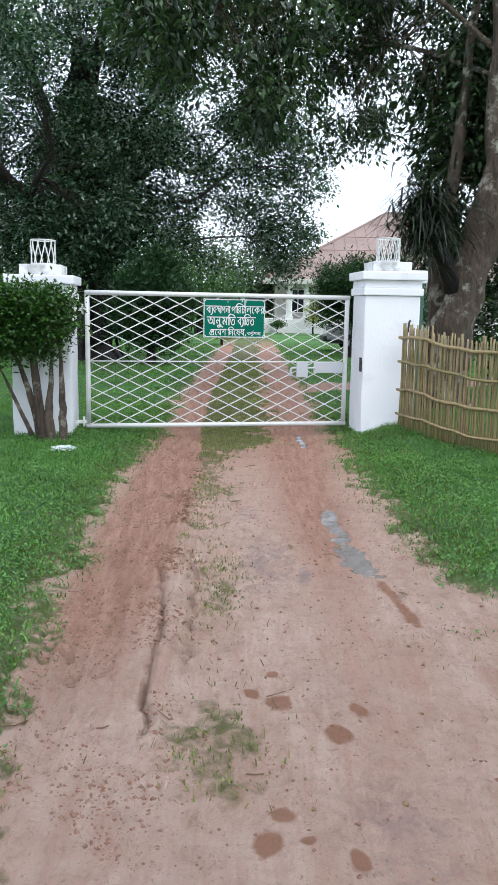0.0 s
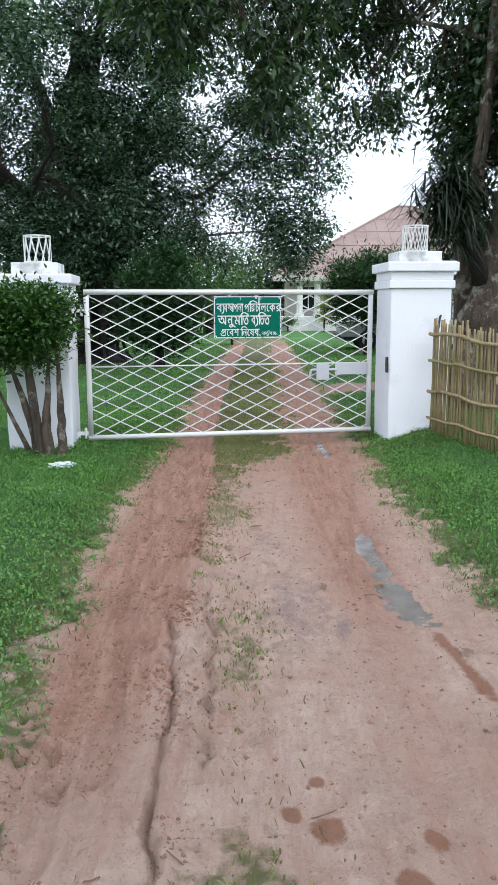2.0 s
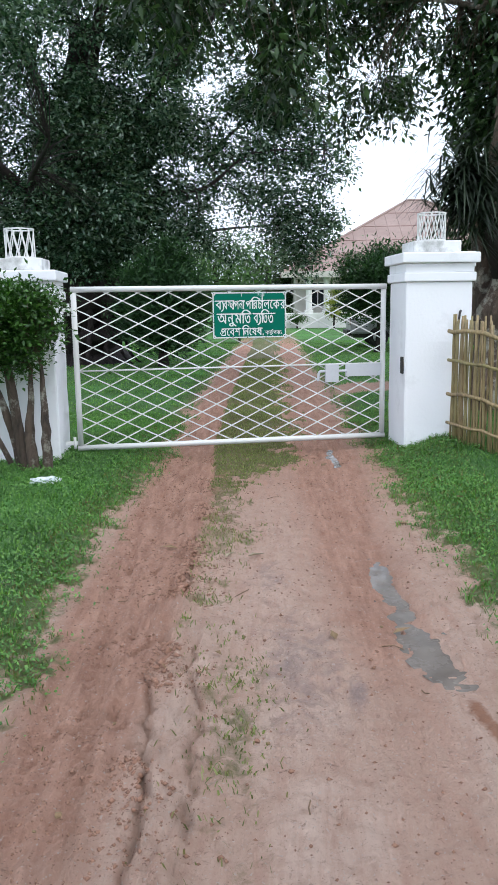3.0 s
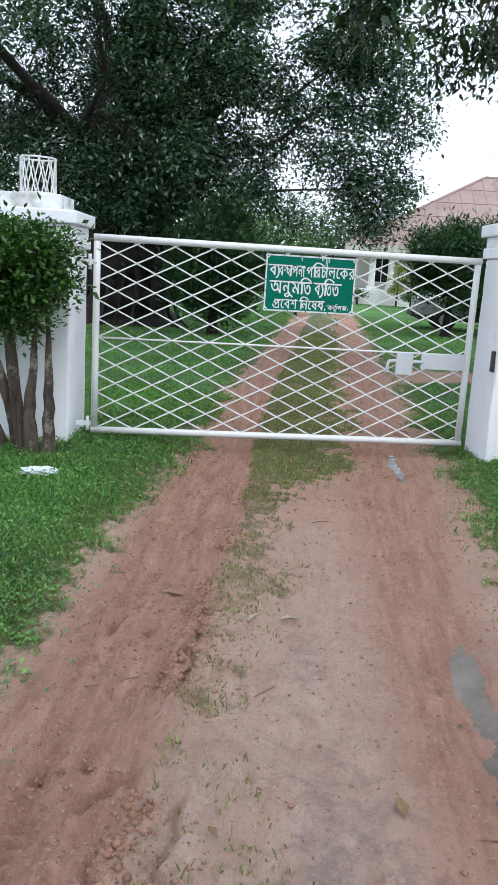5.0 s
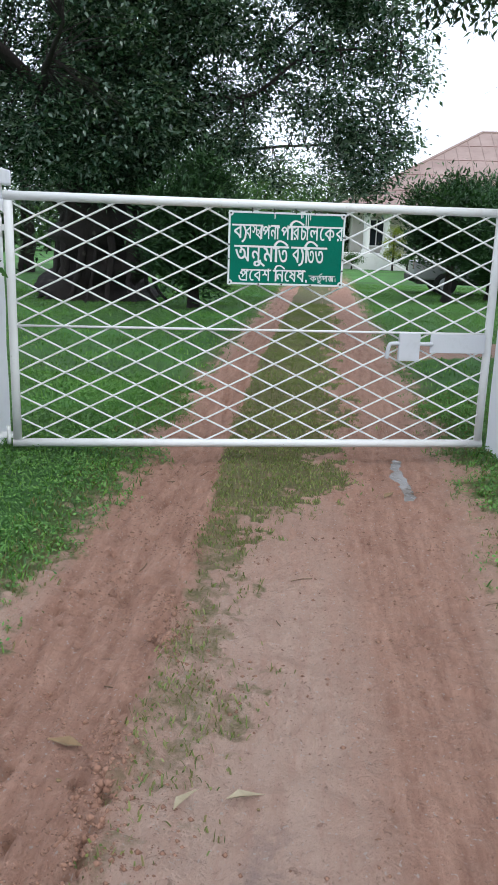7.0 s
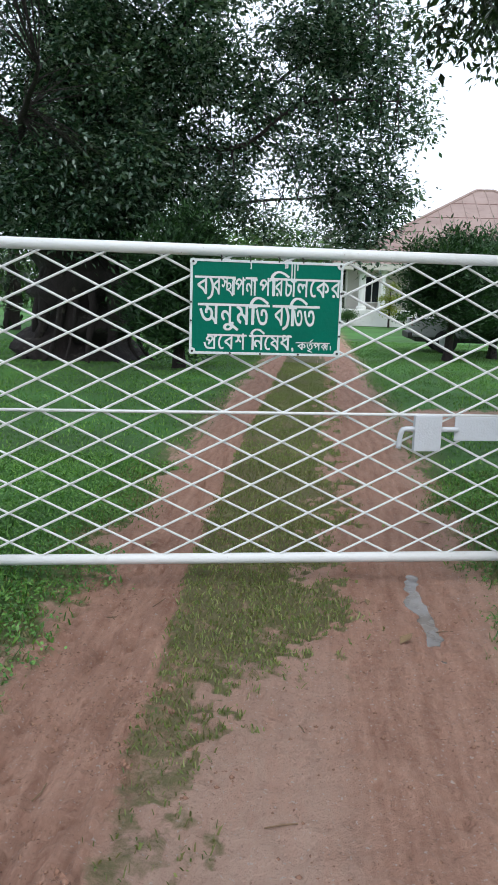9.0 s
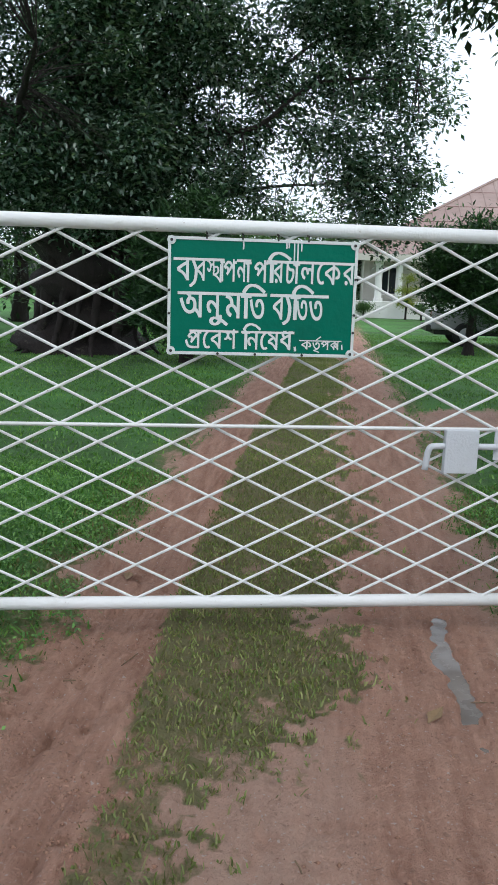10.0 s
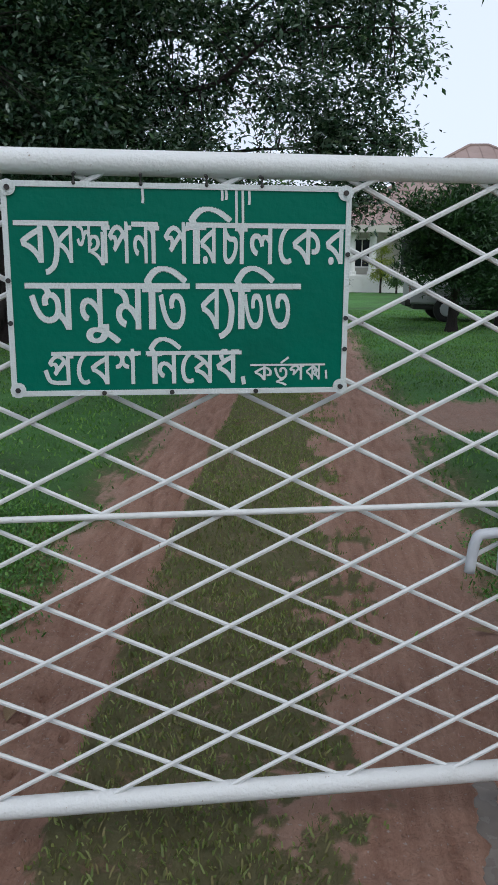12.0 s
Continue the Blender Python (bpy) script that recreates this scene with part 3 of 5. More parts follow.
def build_gate():
    g = thing("gate", GATE, "white-painted steel gate with diamond lattice, closed across the track", "gate")

    def bar(name, p, q, r, sides=10, material=IRON, label=""):
        n = 3
        pts = [Vector(p).lerp(Vector(q), i / n) for i in range(n + 1)]
        v, f = tube(pts, r, sides)
        return mesh_object(name, v, f, material, g, label, True)

    R = 0.028
    for name, p, q in (("top_rail", (-R, 0, GT - R), (GW + R, 0, GT - R)), ("bottom_rail", (-R, 0, GB + R), (GW + R, 0, GB + R)),
                       ("stile", (0, 0, GB + 2 * R), (0, 0, GT - 2 * R)), ("stile", (GW, 0, GB + 2 * R), (GW, 0, GT - 2 * R))):
        bar(name, p, q, R, 14)
    zm = 0.916
    bar("middle_rail", (R, -0.014, zm), (GW - R, -0.014, zm), 0.008)
    # flat lattice bars, the two directions lying one on the other
    DW, DH, PH, ZA = 0.3045, 0.1508, 0.0125, 1.671
    z0, z1 = GB + 2 * R - 0.01, GT - 2 * R + 0.01
    slope = DH / DW
    for s, yy in ((1, -0.006), (-1, 0.006)):
        k = -14
        while k < 28:
            u0 = PH + k * DW
            # on this line z = top - s*(u - u0)*slope
            pts = []
            ua, ub = R * 0.6, GW - R * 0.6
            za, zb = ZA + s * (ua - u0) * slope, ZA + s * (ub - u0) * slope
            p, q = [ua, za], [ub, zb]
            for a, b in ((p, q), (q, p)):
                for lim in (z0, z1):
                    out_ = (a[1] < lim - 1e-6) if lim == z0 else (a[1] > lim + 1e-6)
                    if out_:
                        a[0] = u0 + s * (lim - ZA) / slope
                        a[1] = lim
            if p[0] < q[0] - 0.02 and ua - 1e-6 <= p[0] and q[0] <= ub + 1e-6:
                v, f = tube([(p[0], yy, p[1]), (q[0], yy, q[1])], 0.0062, 6)
                mesh_object("lattice_bar", v, f, IRON, g)
            k += 1
    # hinges on the post side
    for z in (GB + 0.08, GT - 0.22):
        bar("hinge_pin", (-0.055, 0.0, z - 0.06), (-0.055, 0.0, z + 0.06), 0.014)
        bm = bmesh.new()
        box(bm, -0.15, -0.02, -0.008, 0.008, z - 0.02, z + 0.02, 0.003)
        part("hinge_strap", bm, IRON, g)
    # sliding bolt: backing plate, case and bent handle
    bm = bmesh.new()
    box(bm, 2.745, GW - R, -0.030, -0.022, 0.785, 0.912, 0.003)
    part("bolt_plate", bm, STEEL, g, "pale grey steel backing plate")
    bm = bmesh.new()
    box(bm, 2.523, 2.667, -0.055, -0.022, 0.732, 0.918, 0.004)
    part("bolt_case", bm, STEEL, g, "pale grey steel bolt case")
    v, f = tube(smooth_path([(2.76, -0.037, 0.845), (2.6, -0.037, 0.846), (2.49, -0.037, 0.846), (2.458, -0.037, 0.83), (2.446, -0.037, 0.745)], 5), 0.014, 10)
    mesh_object("bolt_handle", v, f, STEEL, g, "bent steel bolt rod", True)
    return g



# ---- sign ----
SIGN = GATE @ pose(1.358, -0.045, 1.21, 0, 0, 0)
SW, SH = 0.75, 0.455


def glyph_mesh(ch, rows=64, bold=0.018):
    """A letter of the built-in font as thin strips, its outlines filled by winding."""
    cu = bpy.data.curves.new("glyph", "FONT")
    cu.body, cu.fill_mode = ch, "NONE"
    ob = bpy.data.objects.new("glyph", cu)
    scene.collection.objects.link(ob)
    me = bpy.data.meshes.new_from_object(ob.evaluated_get(bpy.context.evaluated_depsgraph_get()))
    p = [(v.co.x, v.co.y) for v in me.vertices]
    nxt, start = {}, 0
    ends = {max(e.vertices): min(e.vertices) for e in me.edges if abs(e.vertices[0] - e.vertices[1]) > 1}
    linked = {min(e.vertices) for e in me.edges if abs(e.vertices[0] - e.vertices[1]) == 1}
    for i in range(len(p)):
        if i in linked and i not in ends:
            nxt[i] = i + 1
        else:
            nxt[i] = ends.get(i, start)
            start = i + 1
    bpy.data.objects.remove(ob)
    bpy.data.curves.remove(cu)
    bpy.data.meshes.remove(me)
    y0, y1 = min(q[1] for q in p), max(q[1] for q in p)
    vs, fs = [], []
    h = (y1 - y0) / rows
    for r in range(rows):
        y = y0 + (r + 0.5) * h
        hits = []
        for i, j in nxt.items():
            (xa, ya), (xb, yb) = p[i], p[j]
            if (ya <= y) != (yb <= y):
                hits.append((xa + (y - ya) / (yb - ya) * (xb - xa), 1 if yb > ya else -1))
        wind, runs = 0, []
        for x, d in sorted(hits):
            if wind == 0:
                a = x
            wind += d
            if wind == 0:
                if runs and a - bold < runs[-1][1]:
                    runs[-1][1] = x + bold
                else:
                    runs.append([a - bold, x + bold])
        for a, b in runs:
            o = len(vs)
            vs += [Vector((a, y - h / 2, 0)), Vector((b, y - h / 2, 0)), Vector((b, y + h / 2, 0)), Vector((a, y + h / 2, 0))]
            fs.append((o, o + 1, o + 2, o + 3))
    return vs, fs


def stroke(points, w):
    """A flat painted stroke."""
    p = smooth_path([(a, b, 0) for a, b in points], 5)
    v, f = [], []
    for i, q in enumerate(p):
        d = (p[min(i + 1, len(p) - 1)] - p[max(i - 1, 0)]).normalized()
        nrm = Vector((-d.y, d.x, 0)) * w / 2
        v += [q + nrm, q - nrm]
    f = [(2 * i, 2 * i + 1, 2 * i + 3, 2 * i + 2) for i in range(len(p) - 1)]
    return v, f


def build_sign():
    s = thing("sign_board", SIGN, "dark green notice board with white painted lettering, wired to gate", "sign")
    bm = bmesh.new()
    box(bm, 0, SW, 0, 0.012, 0, SH, 0.002)
    part("panel", bm, GREEN, s)
    for x0, x1, z0, z1 in ((0, 0.012, 0, SH), (SW - 0.012, SW, 0, SH), (0.012, SW - 0.012, 0, 0.012), (0.012, SW - 0.012, SH - 0.012, SH)):
        bm = bmesh.new()
        box(bm, x0, x1, -0.003, 0.0, z0, z1, 0.0008)
        part("border_strip", bm, LETTER, s)
    for cx, cz in ((0.014, 0.014), (SW - 0.014, 0.014), (0.014, SH - 0.014), (SW - 0.014, SH - 0.014)):
        v, f = tube([(cx, -0.0022, cz), (cx, -0.0048, cz)], 0.017, 14)
        mesh_object("corner_patch", v, f, LETTER, s)
        v, f = tube([(cx, -0.004, cz), (cx, -0.009, cz)], 0.006, 8)
        mesh_object("screw", v, f, BLACK, s)
    for cx in (0.15, 0.29, 0.43, 0.55):
        v, f = tube([(cx, 0.006, SH - 0.008), (cx, -0.006, SH - 0.002), (cx, -0.004, SH + 0.014), (cx, 0.03, SH + 0.02)], 0.004, 6)
        mesh_object("wire_tie", v, f, BLACK, s)
    for cx, cz in ((0.20, 0.006), (0.35, 0.006), (0.54, 0.006), (0.006, 0.16), (0.006, 0.25), (SW - 0.006, 0.17), (SW - 0.006, 0.1), (SW - 0.006, 0.31)):
        v, f = tube([(cx, -0.002, cz), (cx, -0.007, cz)], 0.0055, 8)
        mesh_object("screw", v, f, BLACK, s)
    # paint drips from the top rail
    for cx, ln in ((0.463, 0.022), (0.472, 0.02), (0.494, 0.085), (0.508, 0.125), (0.522, 0.03), (0.293, 0.03)):
        v, f = stroke([(cx, SH - 0.012), (cx + 0.001, SH - 0.012 - ln * 0.6), (cx, SH - 0.012 - ln)], 0.0055)
        mesh_object("paint_drip", [(p.x, -0.0016, p.y) for p in v], f, LETTER, s)

    def line(name, base, size, pieces, bars, extra=(), depth=-0.0018):
        """pieces: character, x from, x to, and how far up and down it reaches in units of size."""
        got = []
        for ch, a, b, lo, hi in pieces:
            vs, fs = glyph_mesh(ch)
            x0, x1 = min(v.x for v in vs), max(v.x for v in vs)
            y0, y1 = min(v.y for v in vs), max(v.y for v in vs)
            got.append(([Vector((a + (v.x - x0) / (x1 - x0) * (b - a), depth, base + size * (lo + (v.y - y0) / (y1 - y0) * (hi - lo)))) for v in vs], fs))
        for i, (a, b) in enumerate(bars):
            t = 0.12 * size
            got.append(([Vector((a, depth - 0.0004, base + size - t)), Vector((b, depth - 0.0004, base + size - t)),
                         Vector((b, depth - 0.0004, base + size)), Vector((a, depth - 0.0004, base + size))], [(0, 1, 2, 3)]))
        for pts in extra:
            v, f = stroke(pts, 0.13 * size)
            got.append(([Vector((p.x, depth - 0.0008, p.y)) for p in v], f))
        v, f = joined(got)
        mesh_object(name, v, f, LETTER, s, "white Bengali lettering")

    F = (0.0, 1.0)
    b, z = 0.288, 0.087
    line("lettering", b, z, [("ব", .030, .092, *F), ("ব", .108, .150, *F), ("স", .150, .186, .25, 1.), ("থ", .176, .216, -.05, .75), ("া", .204, .222, *F), ("প", .218, .268, *F),
                             ("ন", .268, .308, *F), ("া", .302, .327, *F), ("প", .337, .392, *F), ("ি", .386, .485, 0, 1.38), ("র", .412, .456, *F), ("চ", .458, .502, *F),
                             ("া", .494, .519, *F), ("ল", .520, .582, *F), ("ে", .583, .618, *F), ("ক", .615, .686, *F), ("র", .690, .742, *F)],
         [(.022, .22), (.27, .325), (.385, .742)], [[(.096, b + z * .95), (.110, b + z * .5), (.106, b - z * .0), (.092, b - z * .2), (.085, b - z * .22)]])
    b, z = 0.146, 0.100
    line("lettering", b, z, [("অ", .043, .146, *F), ("ন", .148, .212, *F), ("ু", .165, .240, -.3, .12), ("ম", .222, .296, *F), ("ি", .288, .386, 0, 1.36),
                             ("ত", .320, .388, 0, 1.), ("ব", .412, .464, *F), ("ি", .486, .580, 0, 1.38), ("ত", .508, .560, 0, 1.), ("ত", .558, .622, 0, 1.)],
         [(.039, .392), (.405, .64)], [[(.470, b + z * .95), (.484, b + z * .5), (.480, b + z * .05), (.466, b - z * .12), (.457, b - z * .16)]])
    b, z = 0.025, 0.073
    line("lettering", b, z, [("প", .080, .135, *F), ("ে", .137, .170, *F), ("ব", .168, .220, *F), ("শ", .222, .276, 0, 1.08), ("ি", .296, .372, 0, 1.42), ("ন", .314, .368, *F),
                             ("ে", .366, .400, *F), ("ষ", .396, .448, *F), ("ধ", .450, .502, 0, 1.05)],
         [(.088, .282), (.293, .375), (.366, .507)], [[(.074, b + z * .45), (.086, b + z * .10), (.122, b + z * .06)], [(.510, b + z * .2), (.513, b - z * .05)]])
    b, z = 0.030, 0.037
    line("lettering", b, z, [("ক", .534, .580, *F), ("ত", .580, .616, .05, 1.), ("ৃ", .586, .612, -.35, .1), ("প", .617, .652, *F), ("ক", .654, .684, *F), ("ষ", .668, .692, *F)],
         [(.527, .70)], [[(.597, b + z * 1.05), (.615, b + z * 1.4)], [(.702, b + z * .6), (.704, b + z * .05)]])


# ---- pillars ----
def build_pillar(name, m, label):
    p = thing(name, m, label, "pillar", "gate pillars")
    bm = bmesh.new()
    box(bm, -0.335, 0.335, -0.335, 0.335, -0.15, 1.74, 0.02)
    bmesh.ops.subdivide_edges(bm, edges=[e for e in bm.edges if e.calc_length() > 0.5], cuts=12, use_grid_fill=True)
    for v in bm.verts:
        v.co += Vector((noise.noise(v.co * 3), noise.noise(v.co * 3 + Vector((5, 0, 0))), 0)) * 0.008
    part("shaft", bm, WHITE, p)
    for nm, r, z0, z1, mat in (("neck_moulding", 0.362, 1.74, 1.83, WHITE), ("frieze", 0.345, 1.83, 1.92, WHITE), ("cornice", 0.39, 1.92, 2.02, WHITE),
                               ("cap_slab", 0.24, 2.02, 2.14, MOSS)):
        bm = bmesh.new()
        box(bm, -r, r, -r, r, z0, z1, 0.014)
        part(nm, bm, mat, p)
    # round wire crown on top
    R, z0, z1, n = 0.14, 2.14, 2.42, 22
    for zz in (z0 + 0.012, z1):
        ring = [(R * math.cos(2 * math.pi * i / 24), R * math.sin(2 * math.pi * i / 24), zz) for i in range(25)]
        v, f = tube(ring, 0.007, 6)
        mesh_object("crown_ring", v, f, IRON, p, "thin white wire ring")
    for i in range(n):
        for d in (0, 1):
            a0, a1 = 2 * math.pi * i / n, 2 * math.pi * (i + (1.7 if d else -1.7)) / n
            if (i + d) % 2 == 0:
                continue
            v, f = tube([(R * math.cos(a0), R * math.sin(a0), z0), (R * math.cos((a0 + a1) / 2) * 0.99, R * math.sin((a0 + a1) / 2) * 0.99, (z0 + z1) / 2),
                         (R * math.cos(a1), R * math.sin(a1), z1)], 0.0055, 5)
            mesh_object("crown_wire", v, f, IRON, p)
    return p


build_gate()
build_sign()
pl = build_pillar("gate_pillar", pose(-2.42, 9.42, -0.13, 0, 0, 6), "whitewashed masonry gate pillar behind a clipped shrub, wire crown on top")
pr = build_pillar("gate_pillar", pose(1.65, 9.92, 0.0, 0, 0, 5), "whitewashed masonry gate pillar with latch slot and wire crown on top")
bm = bmesh.new()
box(bm, -0.355, -0.330, -0.29, -0.22, 0.83, 1.0, 0.008)
part("latch_slot", bm, BLACK, pr, "dark rusted latch slot")
v, f = tube(smooth_path([(0.2, -0.335, 1.32), (0.19, -0.38, 1.37), (0.2, -0.37, 1.43), (0.22, -0.335, 1.45)], 4), 0.012, 8)
mesh_object("iron_hook", v, f, BLACK, pr, "dark iron hook", True)


gp = thing("side_post", pose(2.2, 11.0, 0, 0, 0, 5), "dull green panelled post with a white cap behind the pillar", "post")
bm = bmesh.new()
box(bm, -0.12, 0.12, -0.10, 0.10, -0.1, 1.93, 0.01)
part("post_body", bm, GREENBOARD, gp)
bm = bmesh.new()
box(bm, -0.15, 0.15, -0.13, 0.13, 1.93, 2.1, 0.015)
part("post_cap", bm, WHITE, gp, "white post cap")


# ---- bamboo fence ----
def build_fence():
    path = smooth_path([(1.78, 9.45, 0), (2.0, 9.0, 0), (2.65, 8.3, 0), (3.6, 7.5, 0), (5.0, 6.6, 0), (6.5, 6.0, 0)], 24)
    fence = thing("fence", Matrix.Identity(4), "woven bamboo stake fence, dry straw-brown, standing beside the gate pillar", "fence")
    rng = random.Random(5)
    acc, last, stakes = 0.0, path[0], []
    for a, b in zip(path, path[1:]):
        seg = (b - a).length
        d = 0.0
        while acc + (seg - d) >= 0.024:
            d += 0.024 - acc
            acc = 0.0
            stakes.append((a.lerp(b, d / seg), (b - a).normalized()))
        acc += seg - d
    shapes = []
    for k in range(6):
        r = rng.uniform(0.0095, 0.0145)
        top = rng.uniform(1.17, 1.25)
        bx, by = rng.uniform(-0.012, 0.012), rng.uniform(-0.008, 0.008)
        pts = [(bx * math.sin(3 * t), by * math.sin(2.3 * t), -0.1 + (top + 0.1) * t) for t in (0, 0.25, 0.5, 0.75, 1.0)]
        v, f = tube(pts, [r, r * 1.0, r * 0.95, r * 0.9, r * 0.8], 6)
        me = bpy.data.meshes.new("stake")
        me.from_pydata([tuple(q) for q in v], [], f)
        me.shade_smooth()
        me.materials.append(BAMBOO)
        shapes.append(me)
    for p, d in stakes:
        ob = new("stake", rng.choice(shapes))
        ob.parent = fence
        n = Vector((-d.y, d.x, 0))
        q = p + n * rng.uniform(-0.012, 0.012)
        ob.matrix_basis = pose(q.x, q.y, float(ground_z(q.x, q.y)), rng.uniform(-1.2, 1.2), rng.uniform(-1.6, 1.6), rng.uniform(0, 360))
    for z, r in ((1.08, 0.020), (0.79, 0.016), (0.47, 0.019), (0.17, 0.015)):
        pts = []
        for i, p in enumerate(path[::4]):
            j = min(i * 4 + 1, len(path) - 1)
            d = (path[j] - path[max(j - 2, 0)]).normalized()
            n = Vector((d.y, -d.x, 0))
            if n.y > 0 and n.x > 0:
                n = -n
            zz = float(ground_z(p.x, p.y)) + z + 0.008 * math.sin(i * 0.9 + z * 9)
            pts.append(p + n * 0.032 + Vector((0, 0, zz)))
        v, f = tube(pts, r, 8, 0.1)
        mesh_object("rail", v, f, BAMBOO, fence, "split bamboo cross rail", True)
    return fence


build_fence()


# ---- puddles ----
def puddle(cx, cy, length, width, turn, seed, label):
    n = 40
    ca, sa = math.cos(radians(turn)), math.sin(radians(turn))
    ys = np.linspace(-0.8, 0.8, 9) * length
    level = float(np.mean(ground_z(cx - ys * sa, cy + ys * ca))) + 0.009
    v = [(cx, cy, level)]
    for i in range(n):
        a = 2 * math.pi * i / n
        lx, ly = width * 1.5 * math.cos(a), length * 1.25 * math.sin(a)
        v.append((cx + lx * ca - ly * sa, cy + lx * sa + ly * ca, level))
    f = [(0, 1 + i, 1 + (i + 1) % n) for i in range(n)]
    return tagged(mesh_object("puddle", v, f, WATER), label, "puddle", kind="structure")


for pool in POOLS:
    puddle(*pool)


# ---- trees ----
def tree(name, m, label, trunk_pts, trunk_r, limbs, blobs, clumps, per, leaf, size, bark, seed, category="tree", droop=0.35, spread=0.55, twigs=True, ratio=0.42, sides=14, wob=0.5, group="", grain=0.85):
    """limbs: lists of points with a first radius; blobs: centre, radii and share of the crown."""
    t = thing(name, m, label, category, group)
    rng = random.Random(seed)
    tp = smooth_path(trunk_pts, 6)
    rr = [np.interp(i / (len(tp) - 1), np.linspace(0, 1, len(trunk_r)), trunk_r) for i in range(len(tp))]
    v, f = tube(tp, rr, sides, wob)
    mesh_object("trunk", v, f, bark, t, "", True)
    nodes = list(tp[len(tp) // 2:])
    for pts, r in limbs:
        lp = smooth_path(pts, 6)
        lp = [p + Vector((rng.uniform(-1, 1), rng.uniform(-1, 1), rng.uniform(-1, 1))) * (r * 0.12) if 0 < i else p for i, p in enumerate(lp)]
        v, f = tube(lp, [max(r * (1 - 0.85 * i / len(lp)), 0.012) for i in range(len(lp))], 8, 0.3)
        mesh_object("limb", v, f, bark, t, "", True)
        nodes += lp
    total = sum(b[2] for b in blobs)
    centres, tw = [], []
    nn = np.array([tuple(p) for p in nodes])
    for c, r, share, *hole in blobs:
        gaps = hole[0] if hole else None
        for _ in range(round(clumps * share / total)):
            while True:
                q = Vector((rng.uniform(-1, 1), rng.uniform(-1, 1), rng.uniform(-1, 1)))
                w = Vector((c[0] + q.x * r[0], c[1] + q.y * r[1], c[2] + q.z * r[2]))
                if 0.25 < q.length < 1 + 0.25 * noise.noise(w * 0.9) and (gaps is None or noise.noise(w * grain + Vector((seed, 0, 0))) > gaps):
                    break
            p = Vector((c[0] + q.x * r[0], c[1] + q.y * r[1], c[2] + q.z * r[2]))
            centres.append(tuple(p))
            if twigs:
                a = Vector(nn[np.argmin(((nn - np.array(tuple(p))) ** 2).sum(1))])
                mid = a.lerp(p, 0.5) + Vector((rng.uniform(-1, 1), rng.uniform(-1, 1), rng.uniform(0, 1))) * 0.12 * (p - a).length
                tw.append(tube([a, mid, p], [0.012, 0.008, 0.004], 4))
    if tw:
        v, f = joined(tw)
        mesh_object("branchwork", v, f, bark, t)["kind"] = "stuff"
    leaf_mesh("crown", centres, spread, per, size, leaf, t, seed, droop, ratio)
    return t


